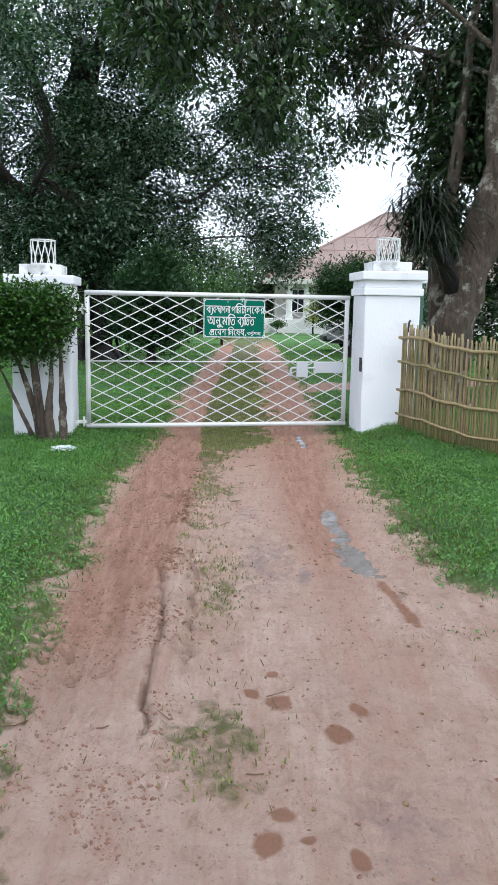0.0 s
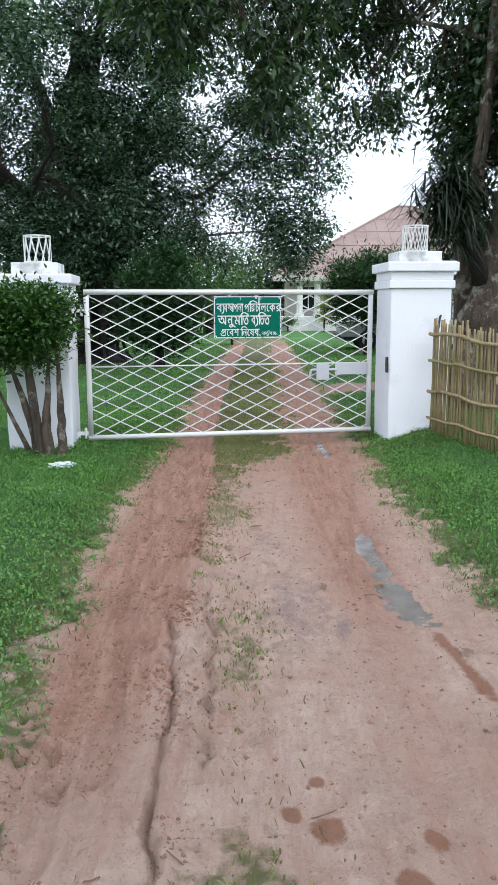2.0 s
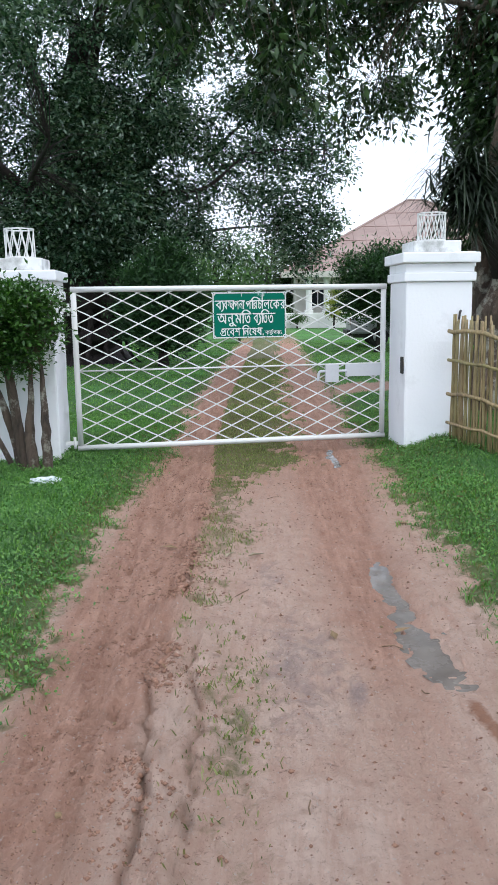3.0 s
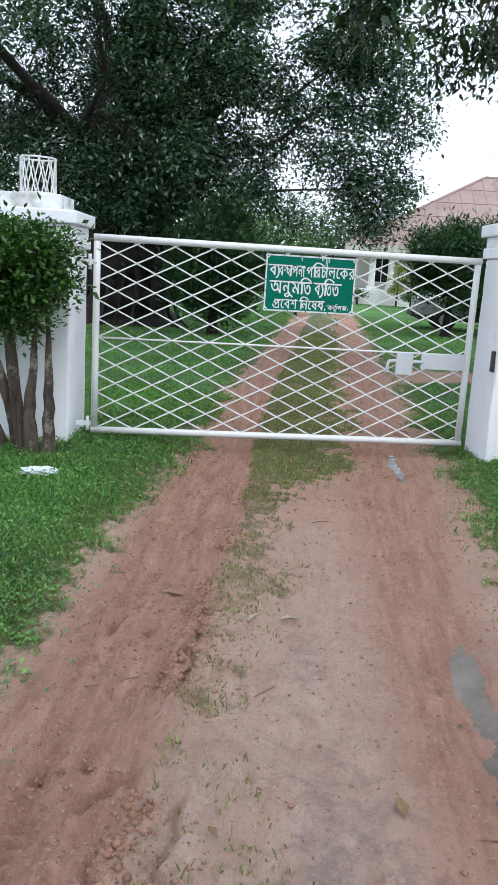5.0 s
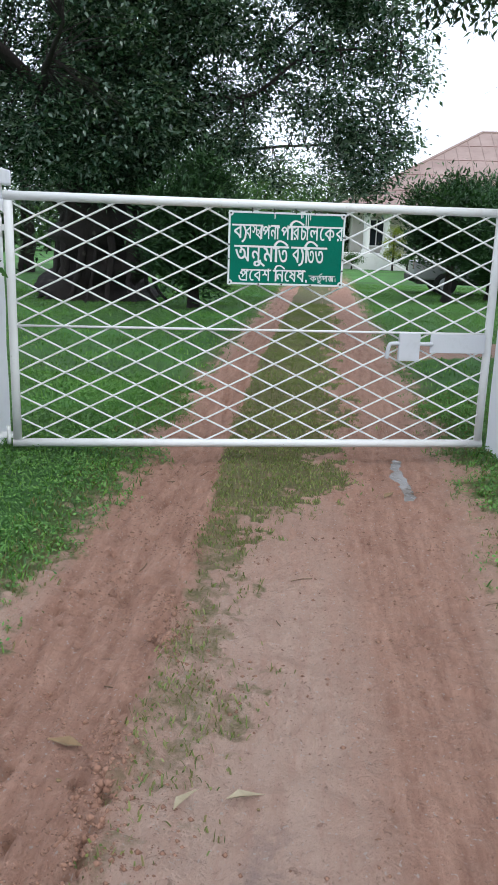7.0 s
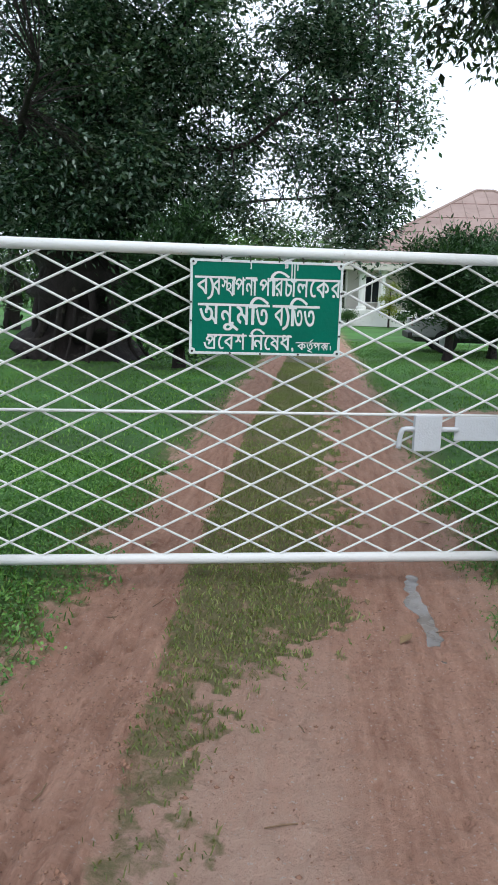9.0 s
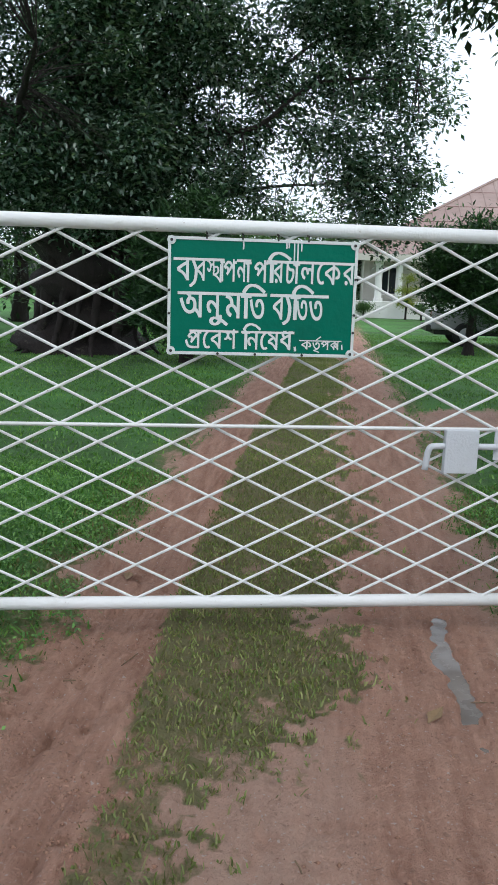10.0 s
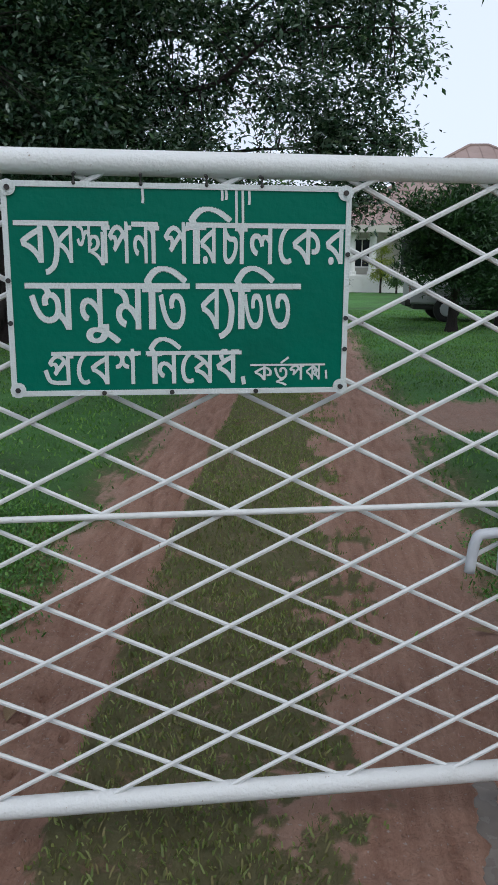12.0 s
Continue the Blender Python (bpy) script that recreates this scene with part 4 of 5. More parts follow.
def big_trees():
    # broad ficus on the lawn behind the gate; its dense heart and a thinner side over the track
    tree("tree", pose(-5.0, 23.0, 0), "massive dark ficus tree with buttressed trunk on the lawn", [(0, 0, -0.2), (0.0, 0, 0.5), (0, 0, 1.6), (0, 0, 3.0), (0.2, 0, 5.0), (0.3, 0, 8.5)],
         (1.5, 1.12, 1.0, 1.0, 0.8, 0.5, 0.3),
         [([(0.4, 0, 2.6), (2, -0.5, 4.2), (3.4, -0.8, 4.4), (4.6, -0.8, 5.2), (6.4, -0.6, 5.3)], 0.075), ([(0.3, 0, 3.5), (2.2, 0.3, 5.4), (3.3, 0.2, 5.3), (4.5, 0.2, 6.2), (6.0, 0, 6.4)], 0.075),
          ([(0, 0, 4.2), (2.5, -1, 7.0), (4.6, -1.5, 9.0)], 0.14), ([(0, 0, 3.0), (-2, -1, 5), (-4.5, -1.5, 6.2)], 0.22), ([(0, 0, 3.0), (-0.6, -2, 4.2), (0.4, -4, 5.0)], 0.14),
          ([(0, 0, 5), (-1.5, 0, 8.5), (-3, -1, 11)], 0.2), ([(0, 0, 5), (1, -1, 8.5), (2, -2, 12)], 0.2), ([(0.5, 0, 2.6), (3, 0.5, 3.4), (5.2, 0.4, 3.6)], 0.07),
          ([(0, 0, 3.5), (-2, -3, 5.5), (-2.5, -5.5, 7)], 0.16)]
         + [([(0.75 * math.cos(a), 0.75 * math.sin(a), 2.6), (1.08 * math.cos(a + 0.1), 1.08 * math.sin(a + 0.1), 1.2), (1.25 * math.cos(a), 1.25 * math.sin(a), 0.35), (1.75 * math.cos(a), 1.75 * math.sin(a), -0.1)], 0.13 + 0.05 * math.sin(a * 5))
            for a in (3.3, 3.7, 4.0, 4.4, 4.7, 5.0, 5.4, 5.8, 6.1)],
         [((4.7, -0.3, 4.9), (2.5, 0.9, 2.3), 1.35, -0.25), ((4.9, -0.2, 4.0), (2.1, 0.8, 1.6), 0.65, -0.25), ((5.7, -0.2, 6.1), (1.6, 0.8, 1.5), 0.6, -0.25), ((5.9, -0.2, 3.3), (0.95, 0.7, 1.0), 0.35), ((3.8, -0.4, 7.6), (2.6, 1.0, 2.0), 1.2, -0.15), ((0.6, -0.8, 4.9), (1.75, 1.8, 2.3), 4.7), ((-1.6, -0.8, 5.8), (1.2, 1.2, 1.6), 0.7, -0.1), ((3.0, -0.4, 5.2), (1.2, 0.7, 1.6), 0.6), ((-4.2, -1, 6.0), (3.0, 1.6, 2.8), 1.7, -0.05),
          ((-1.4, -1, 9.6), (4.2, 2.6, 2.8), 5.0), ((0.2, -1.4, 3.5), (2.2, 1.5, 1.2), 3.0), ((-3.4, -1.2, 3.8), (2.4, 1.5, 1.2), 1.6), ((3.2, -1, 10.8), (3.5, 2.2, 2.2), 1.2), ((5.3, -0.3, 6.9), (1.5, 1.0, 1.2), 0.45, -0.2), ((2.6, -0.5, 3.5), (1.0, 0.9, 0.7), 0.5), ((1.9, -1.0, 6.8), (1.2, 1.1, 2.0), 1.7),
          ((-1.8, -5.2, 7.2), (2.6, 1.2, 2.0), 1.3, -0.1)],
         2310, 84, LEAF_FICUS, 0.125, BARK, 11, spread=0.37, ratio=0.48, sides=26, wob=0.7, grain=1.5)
    # tall tree beside the right pillar, its boughs hanging over the track
    tree("tree", pose(3.4, 12.6, 0), "tall leaning tree with mottled lichen bark behind the bamboo fence", [(-0.35, 0, -0.2), (-0.3, 0, 0.6), (-0.18, 0, 1.5), (0.1, 0, 2.6), (0.36, 0, 3.6), (0.62, 0, 5.5), (0.7, 0, 9)],
         (0.50, 0.37, 0.31, 0.28, 0.28, 0.22, 0.17),
         [([(0.25, -0.1, 2.9), (0.22, -0.1, 3.8), (0.18, -0.1, 5.0), (0.14, -0.1, 6.6), (0.1, 0, 9)], 0.2), ([(-0.25, 0.3, 0.2), (-0.42, 0.4, 2.2), (-0.2, 0.5, 4.0), (0.0, 0.5, 7.5)], 0.22), ([(0.3, 0, 5.3), (-1.6, -0.2, 6.5), (-3.2, -0.3, 6.5), (-5.0, -0.4, 5.7)], 0.045),
          ([(0.3, 0, 5), (-0.9, 2.5, 6.2), (-1.3, 5.0, 6.6), (-1.0, 6.6, 5.8)], 0.045), ([(0.1, 0, 7.4), (-1.8, 1.8, 8.0), (-4.0, 3.2, 7.9)], 0.05), ([(0.1, 0, 6.7), (-2.2, 0.5, 7.5), (-4.4, 1.0, 7.4)], 0.045)],
         [((-0.8, 4.2, 7.0), (1.8, 2.4, 1.5), 1.9, -0.02), ((0.1, 1.6, 5.4), (0.8, 1.2, 2.2), 3.6, -0.05), ((-0.65, 6.4, 5.7), (0.6, 0.8, 0.7), 0.4), ((-4.2, 2.2, 6.9), (2.2, 1.6, 1.2), 1.9, -0.08), ((-2.0, 3.4, 6.9), (1.4, 1.6, 1.1), 1.1, -0.05),
          ((0.6, 0.8, 8.5), (2.4, 2.4, 1.8), 2.0), ((1.4, 1.5, 4.6), (0.9, 1.0, 2.6), 1.8), ((-0.1, 1.2, 3.2), (0.5, 0.6, 1.4), 1.0), ((-1.2, 2.2, 8.2), (2.0, 2.0, 1.3), 1.8), ((-3.9, -0.3, 5.6), (1.7, 0.8, 1.0), 1.7, 0.0), ((-3.2, -0.2, 4.5), (0.8, 0.5, 0.6), 0.35, 0.0),
          ((-1.7, 3.2, 4.9), (0.75, 0.9, 0.5), 0.25, -0.1), ((0.9, 0.9, 5.6), (1.0, 0.8, 1.4), 2.0)],
         1080, 42, LEAF_DEEP, 0.15, BARK_PALE, 12, spread=0.34, droop=0.95, ratio=0.42)


def conifer(m, w, h, label, seed, dark=LEAF_CONIFER, skirt=1):
    return tree("garden_conifer", m, label, [(0, 0, -0.1), (0.03, 0, 0.6), (0, 0, h * 0.8)], (0.16, 0.1, 0.05), [],
                [((0, 0, h * (0.52 if skirt else 0.62)), (w * 0.5, w * 0.5, h * (0.36 if skirt else 0.27)), 3), ((0, 0, h * (0.3 if skirt else 0.42)), (w * 0.46, w * 0.46, h * 0.15), 1), ((w * 0.1, 0, h * 0.85), (w * 0.22, w * 0.22, h * 0.15), 0.5)],
                210, 110, dark, 0.15, BARK, seed, "conifer", droop=-0.5, spread=0.36, ratio=0.28)


def garden():
    conifer(pose(-2.65, 21.2, 0), 2.1, 3.0, "dark dense garden conifer with spreading foliage on the lawn", 21)
    conifer(pose(3.3, 26.0, 0), 2.4, 3.3, "dark rounded garden conifer on a bare trunk beside the parked vehicle", 22, skirt=0)
    conifer(pose(4.7, 27.5, 0), 2.4, 3.3, "dark rounded conifer shading the parked vehicle's cab", 24)
    # clipped shrub at the left pillar
    tree("shrub", pose(-2.3, 8.68, 0.03), "clipped flat-topped shrub with several bare stems by the pillar", [(0.05, 0, -0.15), (0.0, 0, 0.4), (-0.1, 0, 1.1)], (0.05, 0.045, 0.03),
         [([(0.12, 0, -0.05), (0.10, 0.0, 0.4), (0.14, 0, 1.0)], 0.075), ([(0.02, 0.05, -0.05), (-0.08, 0.05, 0.4), (-0.3, 0, 1.1)], 0.065), ([(0.24, -0.03, -0.05), (0.25, -0.02, 0.5), (0.22, 0, 1.1)], 0.06),
          ([(-0.1, 0, 0.1), (-0.3, 0, 0.55), (-0.55, 0, 1.1)], 0.03)],
         [((-0.08, 0, 1.28), (0.48, 0.36, 0.36), 2.4), ((-0.62, 0, 1.28), (0.45, 0.36, 0.38), 1.8), ((-0.2, 0, 1.55), (0.62, 0.36, 0.14), 1.6)],
         420, 60, LEAF_SHRUB, 0.055, BARK_PALE, 23, "shrub", droop=-0.1, spread=0.14, ratio=0.5)
    tree("understorey_shrub", pose(4.7, 14.6, 0), "dense dark evergreen shrub in the shade behind the fence", [(0, 0, -0.1), (0, 0, 0.8), (0.1, 0, 2.2)], (0.09, 0.07, 0.03), [],
         [((0, 0, 1.7), (1.25, 0.8, 1.5), 2.0), ((0.4, 0, 3.2), (1.0, 0.7, 1.0), 1.0)], 190, 60, LEAF_DEEP, 0.13, BARK, 27, "shrub", spread=0.34)
    # spiky epiphyte clump on the tall tree
    e = thing("epiphyte", pose(2.47, 12.1, 0), "dark spiky strap-leaved plant clump hanging on the tree", "plant")
    rng = random.Random(8)
    vs, fs = [], []
    for k in range(1150):
        c = Vector((rng.gauss(0.08, 0.20), rng.gauss(0, 0.15), rng.gauss(2.95, 0.26)))
        a, el, ln = rng.uniform(0, 6.28), rng.uniform(-0.5, 1.2), rng.uniform(0.4, 0.8)
        d = Vector((math.cos(a) * math.cos(el), math.sin(a) * math.cos(el), math.sin(el)))
        sd = d.cross(Vector((0, 0, 1))).normalized() * rng.uniform(0.011, 0.019)
        o = len(vs)
        for j in range(5):
            t = j / 4
            p = c + d * ln * t - Vector((0, 0, 0.55 * t * t * ln))
            w = (1 - t) ** 0.6 if j < 4 else 0.05
            vs += [p + sd * w, p - sd * w]
        fs += [(o + 2 * j, o + 2 * j + 1, o + 2 * j + 3, o + 2 * j + 2) for j in range(4)]
    mesh_object("foliage", vs, fs, LEAF_STRAP, e)["kind"] = "stuff"
    v, f = tube([(0.66, 0.4, 1.9), (0.40, 0.2, 2.4), (0.12, 0.05, 3.0)], [0.14, 0.12, 0.06], 8, 0.3)
    mesh_object("root_stem", v, f, BARK, e, "dark aerial root stem", True)


def woods():
    rng = random.Random(31)
    spots = []
    for i in range(16):
        spots.append((-44 + i * 5.6 + rng.uniform(-1.5, 1.5), 66 + rng.uniform(-5, 8), rng.uniform(4.5, 7.5)))
    for x, y, h in spots:
        if 6 < x < 22:
            y += 14
        tree("distant_tree", pose(x, y, 0), "leafy mid-green tree at the garden's far edge", [(0, 0, -0.2), (0.1, 0, h * 0.3), (0, 0, h * 0.7)], (0.28, 0.2, 0.08), [],
             [((0, 0, h * 0.60), (3.0, 2.4, h * 0.36), 3), ((rng.uniform(-1.5, 1.5), 0, h * 0.30), (3.2, 2.0, h * 0.24), 2)],
             90, 36, LEAF_WOOD, 0.42, BARK, int(x * 10) % 97 + 100, "tree", spread=1.1, twigs=False, group="trees at the garden's far edge")
    for x, y, h, w in ((-11, 34, 7.5, 4.0), (-16, 30, 9.0, 4.5), (-7.5, 40, 5.5, 3.2), (-3.0, 46, 5.2, 2.8), (-0.2, 58, 6.0, 2.4)):
        tree("garden_tree", pose(x, y, 0), "dense dark green garden tree on the far lawn", [(0, 0, -0.2), (0.1, 0, h * 0.3), (0, 0, h * 0.7)], (0.3, 0.22, 0.1), [],
             [((0, 0, h * 0.6), (w, w * 0.8, h * 0.38), 3), ((0.5, 0, h * 0.3), (w * 0.8, w * 0.7, h * 0.2), 1.4)],
             130, 45, LEAF_WOOD if h < 6 else LEAF_DEEP, 0.26, BARK, int(abs(x) * 10), "tree", spread=0.9, twigs=False)
    for x, y, h in ((-1.2, 33.0, 1.2), (3.75, 48.7, 2.35)):
        tree("golden_shrub", pose(x, y, 0), "golden-leaved topiary shrub clipped in rounded tiers", [(0, 0, -0.1), (0, 0, h * 0.4), (0, 0, h * 0.8)], (0.06, 0.05, 0.02), [],
             [((0, 0, h * 0.40), (0.42 * h ** 0.5, 0.4, h * 0.11), 2), ((0, 0, h * 0.66), (0.36 * h ** 0.5, 0.36, h * 0.10), 1.4), ((0, 0, h * 0.9), (0.24 * h ** 0.5, 0.26, h * 0.09), 0.8)], 90, 40, LEAF_GOLD, 0.09, BARK, 41, "shrub", spread=0.18, twigs=False)
    for x, y in ((4.5, 48.3), (1.6, 49.2)):
        tree("garden_shrub", pose(x, y, 0), "low dark green shrub before the veranda wall", [(0, 0, -0.1), (0, 0, 0.2), (0, 0, 0.5)], (0.06, 0.05, 0.03), [],
             [((0, 0, 0.62), (0.6, 0.5, 0.22), 1)], 40, 40, LEAF_WOOD, 0.1, BARK, 43, "shrub", spread=0.22, twigs=False)


big_trees()
garden()
woods()


# ---- bungalow ----
def build_house():
    h = thing("house", pose(0, 0, 0), "white single-storey bungalow with a faded red hipped roof and columned veranda", "house")

    def block(name, *a, material=HOUSE_WHITE, bevel=0.0, parent=h):
        bm = bmesh.new()
        box(bm, *a, bevel)
        return part(name, bm, material, parent)

    # back and side walls carry the veranda's shade in their colour
    block("wall", 1.6, 18.4, 52.4, 52.7, 0, 3.4, material=HOUSE_CREAM_SHADED)
    block("wall", 1.6, 1.9, 52.7, 64.5, 0, 3.4, material=HOUSE_CREAM_SHADED)
    x0, x1, y0, y1, ze = 0.7, 19.2, 49.7, 66.3, 3.35
    v = [(x0, y0, ze), (x1, y0, ze), (x1, y1, ze), (x0, y1, ze), (9.4, 58, 8.25), (10.5, 58, 8.25)]
    low = [(a, b, c - 0.12) for a, b, c in v]
    mesh_object("roof", v + low, [(0, 1, 5, 4), (1, 2, 5), (2, 3, 4, 5), (3, 0, 4), (7, 6, 10, 11), (8, 7, 11), (9, 8, 11, 10), (6, 9, 10), (0, 6, 7, 1), (1, 7, 8, 2), (2, 8, 9, 3), (3, 9, 6, 0)], ROOF, h)
    for a, b in ((0, 4), (1, 5), (4, 5)):
        vv, ff = tube([v[a], v[b]], 0.1, 6)
        mesh_object("ridge_cap", vv, ff, ROOF, h)
    for k in range(1, 5):
        t = k / 5
        a = Vector(v[0]).lerp(Vector(v[4]), t)
        b = Vector(v[1]).lerp(Vector(v[5]), t)
        vv, ff = tube([a + Vector((0, -0.02, 0.0)), b + Vector((0, -0.02, 0.0))], 0.03, 4)
        mesh_object("roof_lap", vv, ff, ROOF_RIDGE, h)
    for k in range(1, 24):
        x = x0 + (x1 - x0) * k / 24
        t = min(1, (x - x0) / (9.4 - x0)) if x < 9.9 else min(1, (x1 - x) / (x1 - 10.5))
        vv, ff = tube([(x, y0, ze + 0.01), (x, y0 + (58 - y0) * t, ze + 0.01 + (8.25 - ze) * t)], 0.035, 4)
        mesh_object("roof_rib", vv, ff, ROOF, h)
    # the fascia shares the shade-darkened cream
    block("fascia", x0, x1, y0 - 0.05, y0 - 0.01, ze - 0.36, ze - 0.01, material=HOUSE_CREAM_SHADED)
    block("veranda_plinth", -0.6, 18.4, 49.9, 52.35, -0.1, 0.88, bevel=0.04)
    for x in (2.35, 3.42, 6.6, 9.8, 13.0, 16.2):
        v, f = tube([(x, 50.3, 0.88), (x, 50.3, 1.05), (x, 50.3, 1.06), (x, 50.3, 2.8), (x, 50.3, 2.86), (x, 50.3, 3.24)], [0.26, 0.26, 0.19, 0.18, 0.25, 0.25], 16)
        mesh_object("column", v, f, HOUSE_WHITE, h, "round white veranda column")
    for x in (3.0, 5.6, 8.2):
        w = block("window", x - 0.5, x + 0.5, 52.36, 52.39, 1.3, 2.7, material=DARK_GLASS)
        for a0, a1, c0, c1 in ((x - 0.58, x - 0.5, 1.22, 2.78), (x + 0.5, x + 0.58, 1.22, 2.78), (x - 0.5, x + 0.5, 1.22, 1.3), (x - 0.5, x + 0.5, 2.7, 2.78), (x - 0.03, x + 0.03, 1.3, 2.7)):
            block("window_frame", a0, a1, 52.31, 52.36, c0, c1, material=HOUSE_WHITE, parent=w)
    return h


build_house()


# ---- parked pickup ----
def build_pickup():
    c = thing("pickup_truck", pose(5.25, 29.9, 0, 0, 0, 0), "silver pickup parked on the grass behind dark conifers", "vehicle")
    bm = bmesh.new()
    box(bm, -2.5, 0.0, -0.85, 0.85, 0.45, 0.98, 0.06)
    part("cargo_bed", bm, CAR, c)
    bm = bmesh.new()
    box(bm, 0.0, 2.4, -0.85, 0.85, 0.50, 1.05, 0.10)
    part("body", bm, CAR, c)
    bm = bmesh.new()
    box(bm, 0.02, 1.6, -0.78, 0.78, 1.05, 1.72, 0.08)
    for v in bm.verts:
        if v.co.z > 1.4:
            v.co.x = 0.8 + (v.co.x - 0.8) * 0.78
            v.co.y *= 0.9
    part("cab", bm, CAR, c)
    for x0, x1 in ((0.2, 0.75), (0.82, 1.4)):
        bm = bmesh.new()
        box(bm, x0, x1, -0.775, -0.755, 1.12, 1.52, 0.01)
        part("side_window", bm, DARK_GLASS, c)
    bm = bmesh.new()
    box(bm, -2.62, -2.45, -0.8, 0.8, 0.40, 0.58, 0.03)
    part("bumper", bm, BLACK, c)
    bm = bmesh.new()
    box(bm, -2.4, 2.3, -0.8, 0.8, 0.32, 0.53, 0.03)
    part("underbody", bm, BLACK, c)
    bm = bmesh.new()
    box(bm, -2.515, -2.49, -0.8, -0.62, 0.75, 1.0, 0.01)
    part("tail_light", bm, ROOF_RIDGE, c)
    for x in (-1.55, 1.55):
        for y in (-0.80, 0.80):
            s = -1 if y < 0 else 1
            v, f = tube([(x, y - 0.11, 0.34), (x, y - 0.09, 0.34), (x, y + 0.09, 0.34), (x, y + 0.11, 0.34)], [0.28, 0.34, 0.34, 0.28], 20)
            w = mesh_object("wheel", v, f, RUBBER, c)
            v, f = tube([(x, y + s * 0.105, 0.34), (x, y + s * 0.125, 0.34)], [0.20, 0.15], 14)
            mesh_object("rim", v, f, STEEL, w)
    return c


build_pickup()


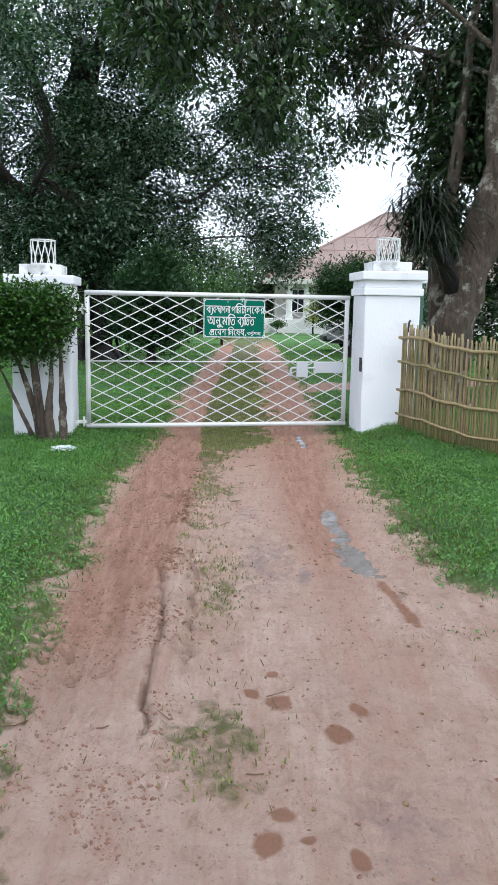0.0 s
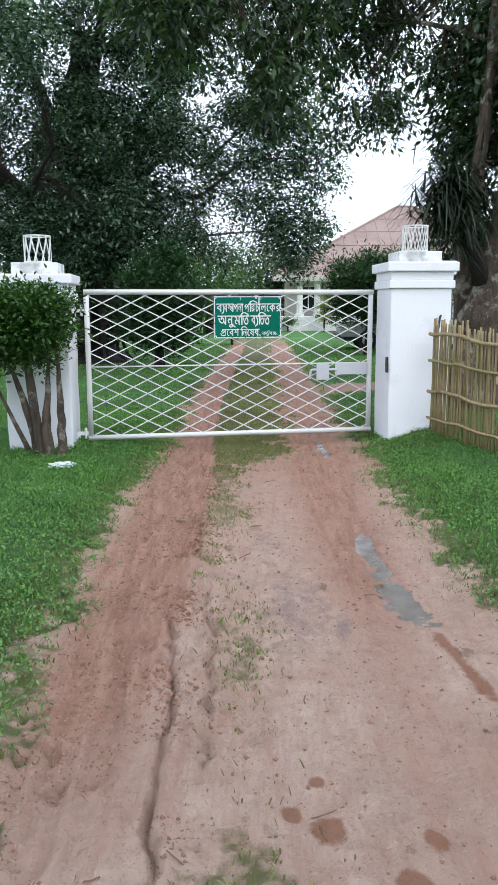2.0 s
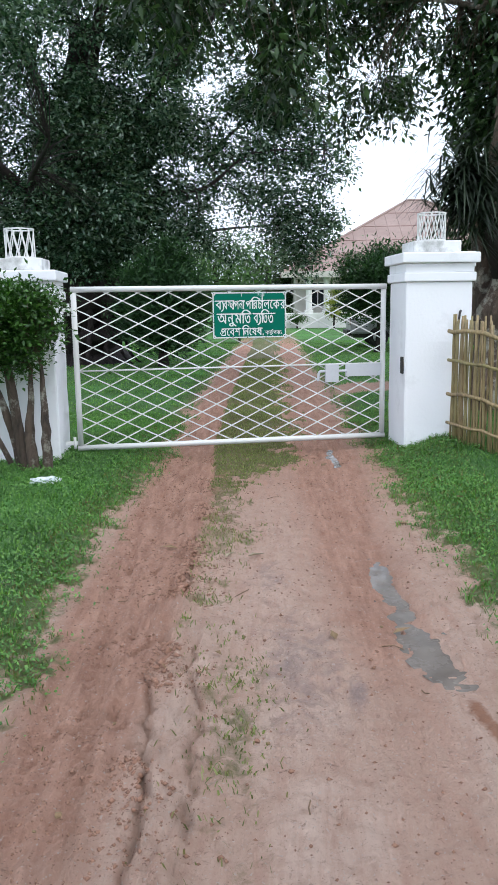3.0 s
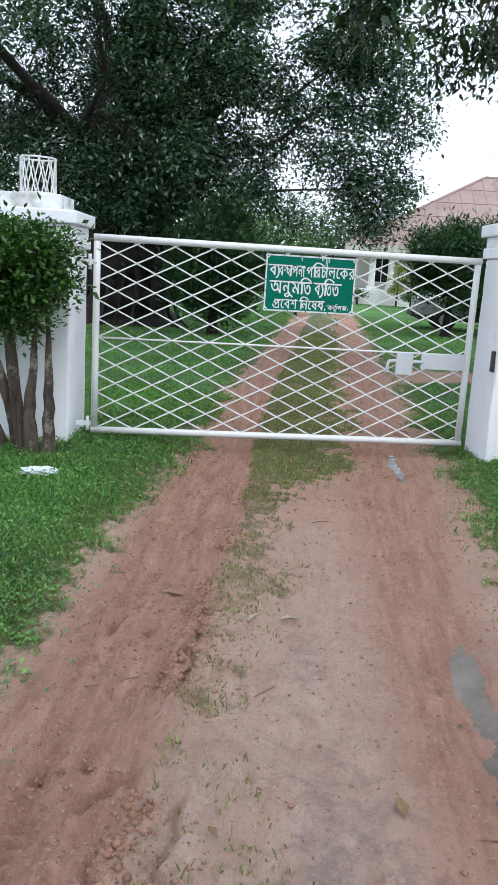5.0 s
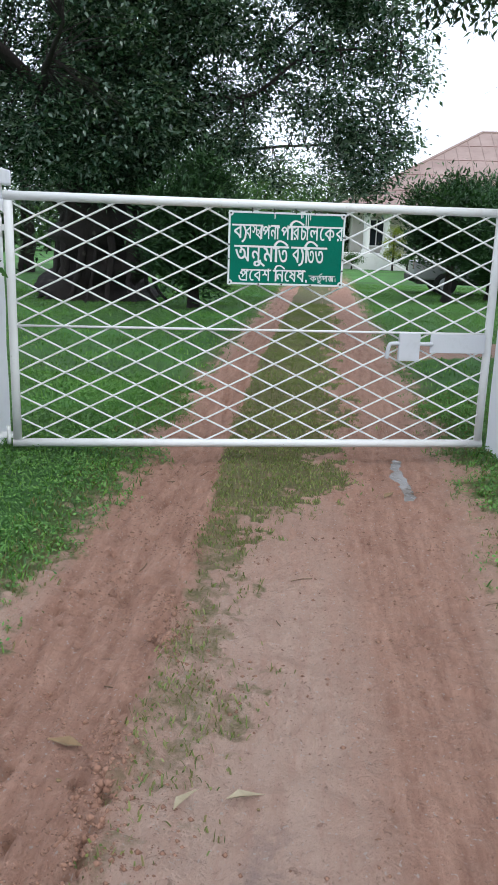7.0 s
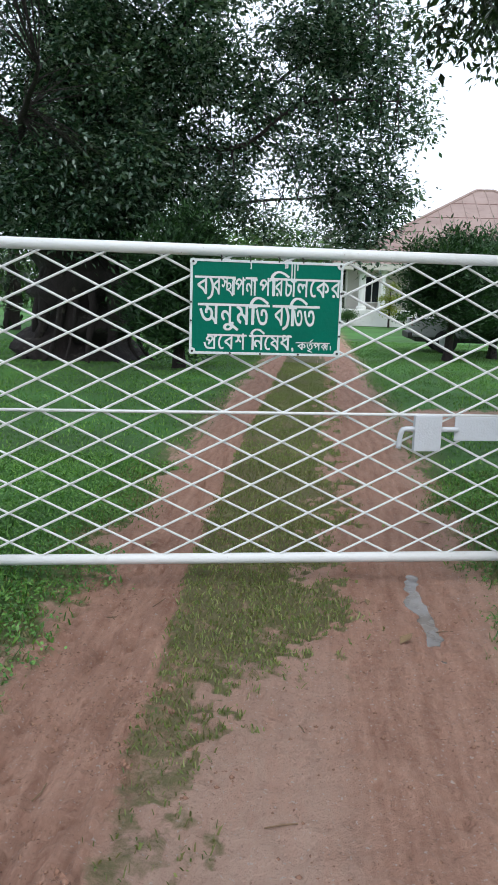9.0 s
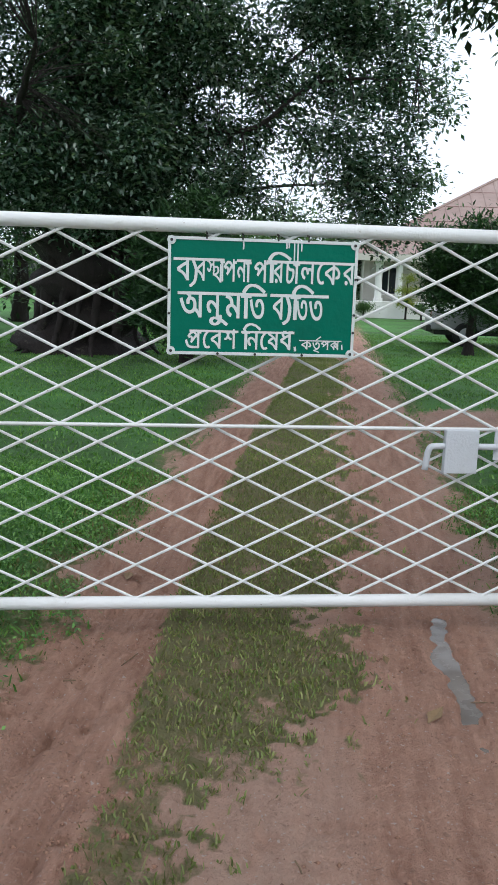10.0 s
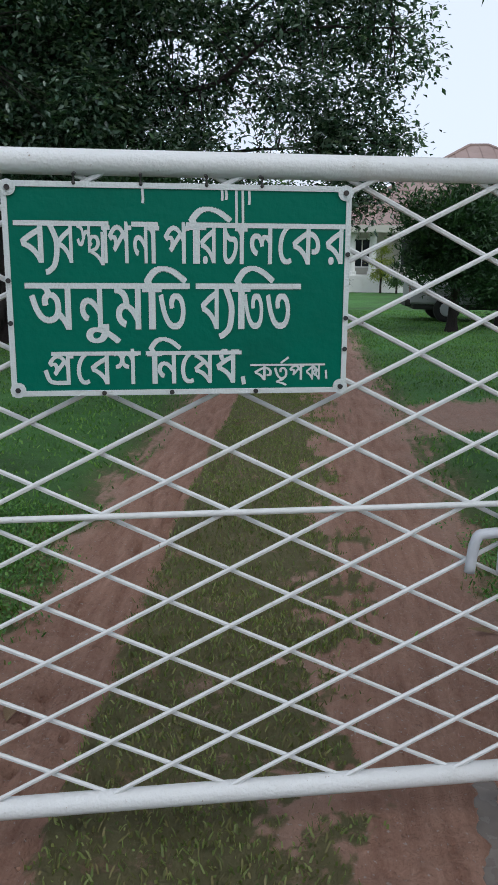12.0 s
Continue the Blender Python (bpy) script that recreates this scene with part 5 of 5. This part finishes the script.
# ---- small things on the ground ----
def litter():
    bm = bmesh.new()
    bmesh.ops.create_icosphere(bm, subdivisions=3, radius=1)
    for v in bm.verts:
        n = noise.noise(v.co * 2.3) + 0.5 * noise.noise(v.co * 6)
        v.co *= 1 + 0.55 * n
        v.co = Vector((v.co.x * 0.12, v.co.y * 0.06, max(v.co.z * 0.035, -0.012)))
    ob = part("plastic_bag", bm, PLASTIC)
    ob.matrix_world = pose(-1.92, 8.1, float(ground_z(-1.92, 8.1)) + 0.03, 0, 0, 12)
    tagged(ob, "crumpled white plastic bag lying on the turf", "litter")
    rng = random.Random(77)
    r2 = np.random.default_rng(9)
    n = 17000
    cx = np.where(r2.uniform(size=n) < 0.45, r2.normal(-0.45, 0.10, n), np.where(r2.uniform(size=n) < 0.4, r2.normal(-0.8, 0.16, n), r2.uniform(-1.1, 1.3, n)))
    cy = r2.uniform(2.0, 9.6, n)
    keep = (turf_at(cx, cy) < 0.6) & (ripple(cx, cy, 2.6) > -0.25)
    cx, cy = cx[keep], cy[keep]
    m = len(cx)
    c = np.stack([cx, cy, ground_z(cx, cy) - 0.001], 1)[:, None, :]
    octa = np.array([(1, 0, 0), (0, 1, 0), (-1, 0, 0), (0, -1, 0), (0, 0, 0.8), (0, 0, -0.6)], float)[None]
    big = 1 + 1.1 * np.exp(-((cx - strip_left(cy) + 0.01) / 0.06) ** 2) * sstep(3.4, 4.6, cy) * sstep(8.2, 6.8, cy)
    vv = c + octa * big[:, None, None] * r2.uniform(0.5, 1.4, (m, 6, 1)) * (0.003 + 0.009 * r2.uniform(size=(m, 1, 1)) ** 4)
    fi = np.array([(0, 1, 4), (1, 2, 4), (2, 3, 4), (3, 0, 4), (1, 0, 5), (2, 1, 5), (3, 2, 5), (0, 3, 5)])
    ff = (np.arange(m)[:, None, None] * 6 + fi[None]).reshape(-1, 3)
    tagged(raw_mesh("soil_crumbs", vv.reshape(-1, 3), ff, CRUMB), "loose red-brown soil crumbs on the track", "soil", kind="stuff")
    for k in range(26):
        x, y = rng.uniform(-0.9, 1.0), rng.uniform(2.2, 9.5)
        ln, a = rng.uniform(0.03, 0.12), rng.uniform(0, 6.28)
        pts = [(x + math.cos(a + 0.3 * t) * ln * t, y + math.sin(a + 0.3 * t) * ln * t) for t in (-0.5, 0, 0.5)]
        v, f = tube([(p, q, float(ground_z(p, q)) + 0.004) for p, q in pts], 0.0025, 5)
        tagged(mesh_object("twig", v, f, TWIG), "dry brown twig on the bare track", "twig", "twigs on the track")
    for k in range(18):
        x, y = rng.uniform(-2.2, 1.8), rng.uniform(2.6, 11)
        a, s = rng.uniform(0, 6.28), rng.uniform(0.03, 0.07)
        z = float(ground_z(x, y)) + 0.012
        d, n = Vector((math.cos(a), math.sin(a), 0)), Vector((-math.sin(a), math.cos(a), 0))
        c = Vector((x, y, z))
        v = [c - d * s, c - d * s * 0.2 + n * s * 0.4 + Vector((0, 0, 0.01)), c - d * s * 0.2, c - d * s * 0.2 - n * s * 0.4 + Vector((0, 0, 0.012)), c + d * s + Vector((0, 0, 0.008))]
        tagged(mesh_object("dead_leaf", v, [(0, 2, 1), (0, 3, 2), (1, 2, 4), (2, 3, 4)], DRYLEAF), "curled dry brown leaf on the ground", "leaf", "fallen leaves")
    for x, y, a, s in ((-0.10, 6.3, 0.3, 0.055), (-0.26, 6.24, 1.1, 0.05)):
        d, n = Vector((math.cos(a), math.sin(a), 0)), Vector((-math.sin(a), math.cos(a), 0))
        c = Vector((x, y, float(ground_z(x, y)) + 0.015))
        v = [c - d * s, c - d * s * 0.3 + n * s * 0.35 + Vector((0, 0, 0.012)), c, c - d * s * 0.3 - n * s * 0.25 + Vector((0, 0, 0.016)), c + d * s + Vector((0, 0, 0.012)) - n * s * 0.3]
        tagged(mesh_object("dead_leaf", v, [(0, 2, 1), (0, 3, 2), (1, 2, 4), (2, 3, 4)], PALELEAF), "pale curled fallen leaf on the bare track", "leaf", "fallen leaves")
    for k in range(34):
        x, y = rng.uniform(-1.0, 1.4), rng.uniform(2.2, 6.5)
        bm = bmesh.new()
        bmesh.ops.create_icosphere(bm, subdivisions=1, radius=rng.uniform(0.006, 0.014))
        for v in bm.verts:
            v.co *= rng.uniform(0.75, 1.2)
            v.co.z *= 0.6
        ob = part("pebble", bm, DRYLEAF if k % 3 else CRUMB)
        ob.location = (x, y, float(ground_z(x, y)) + 0.003)
        tagged(ob, "small rough pebble on the track", "pebble", "pebbles on the track")


litter()
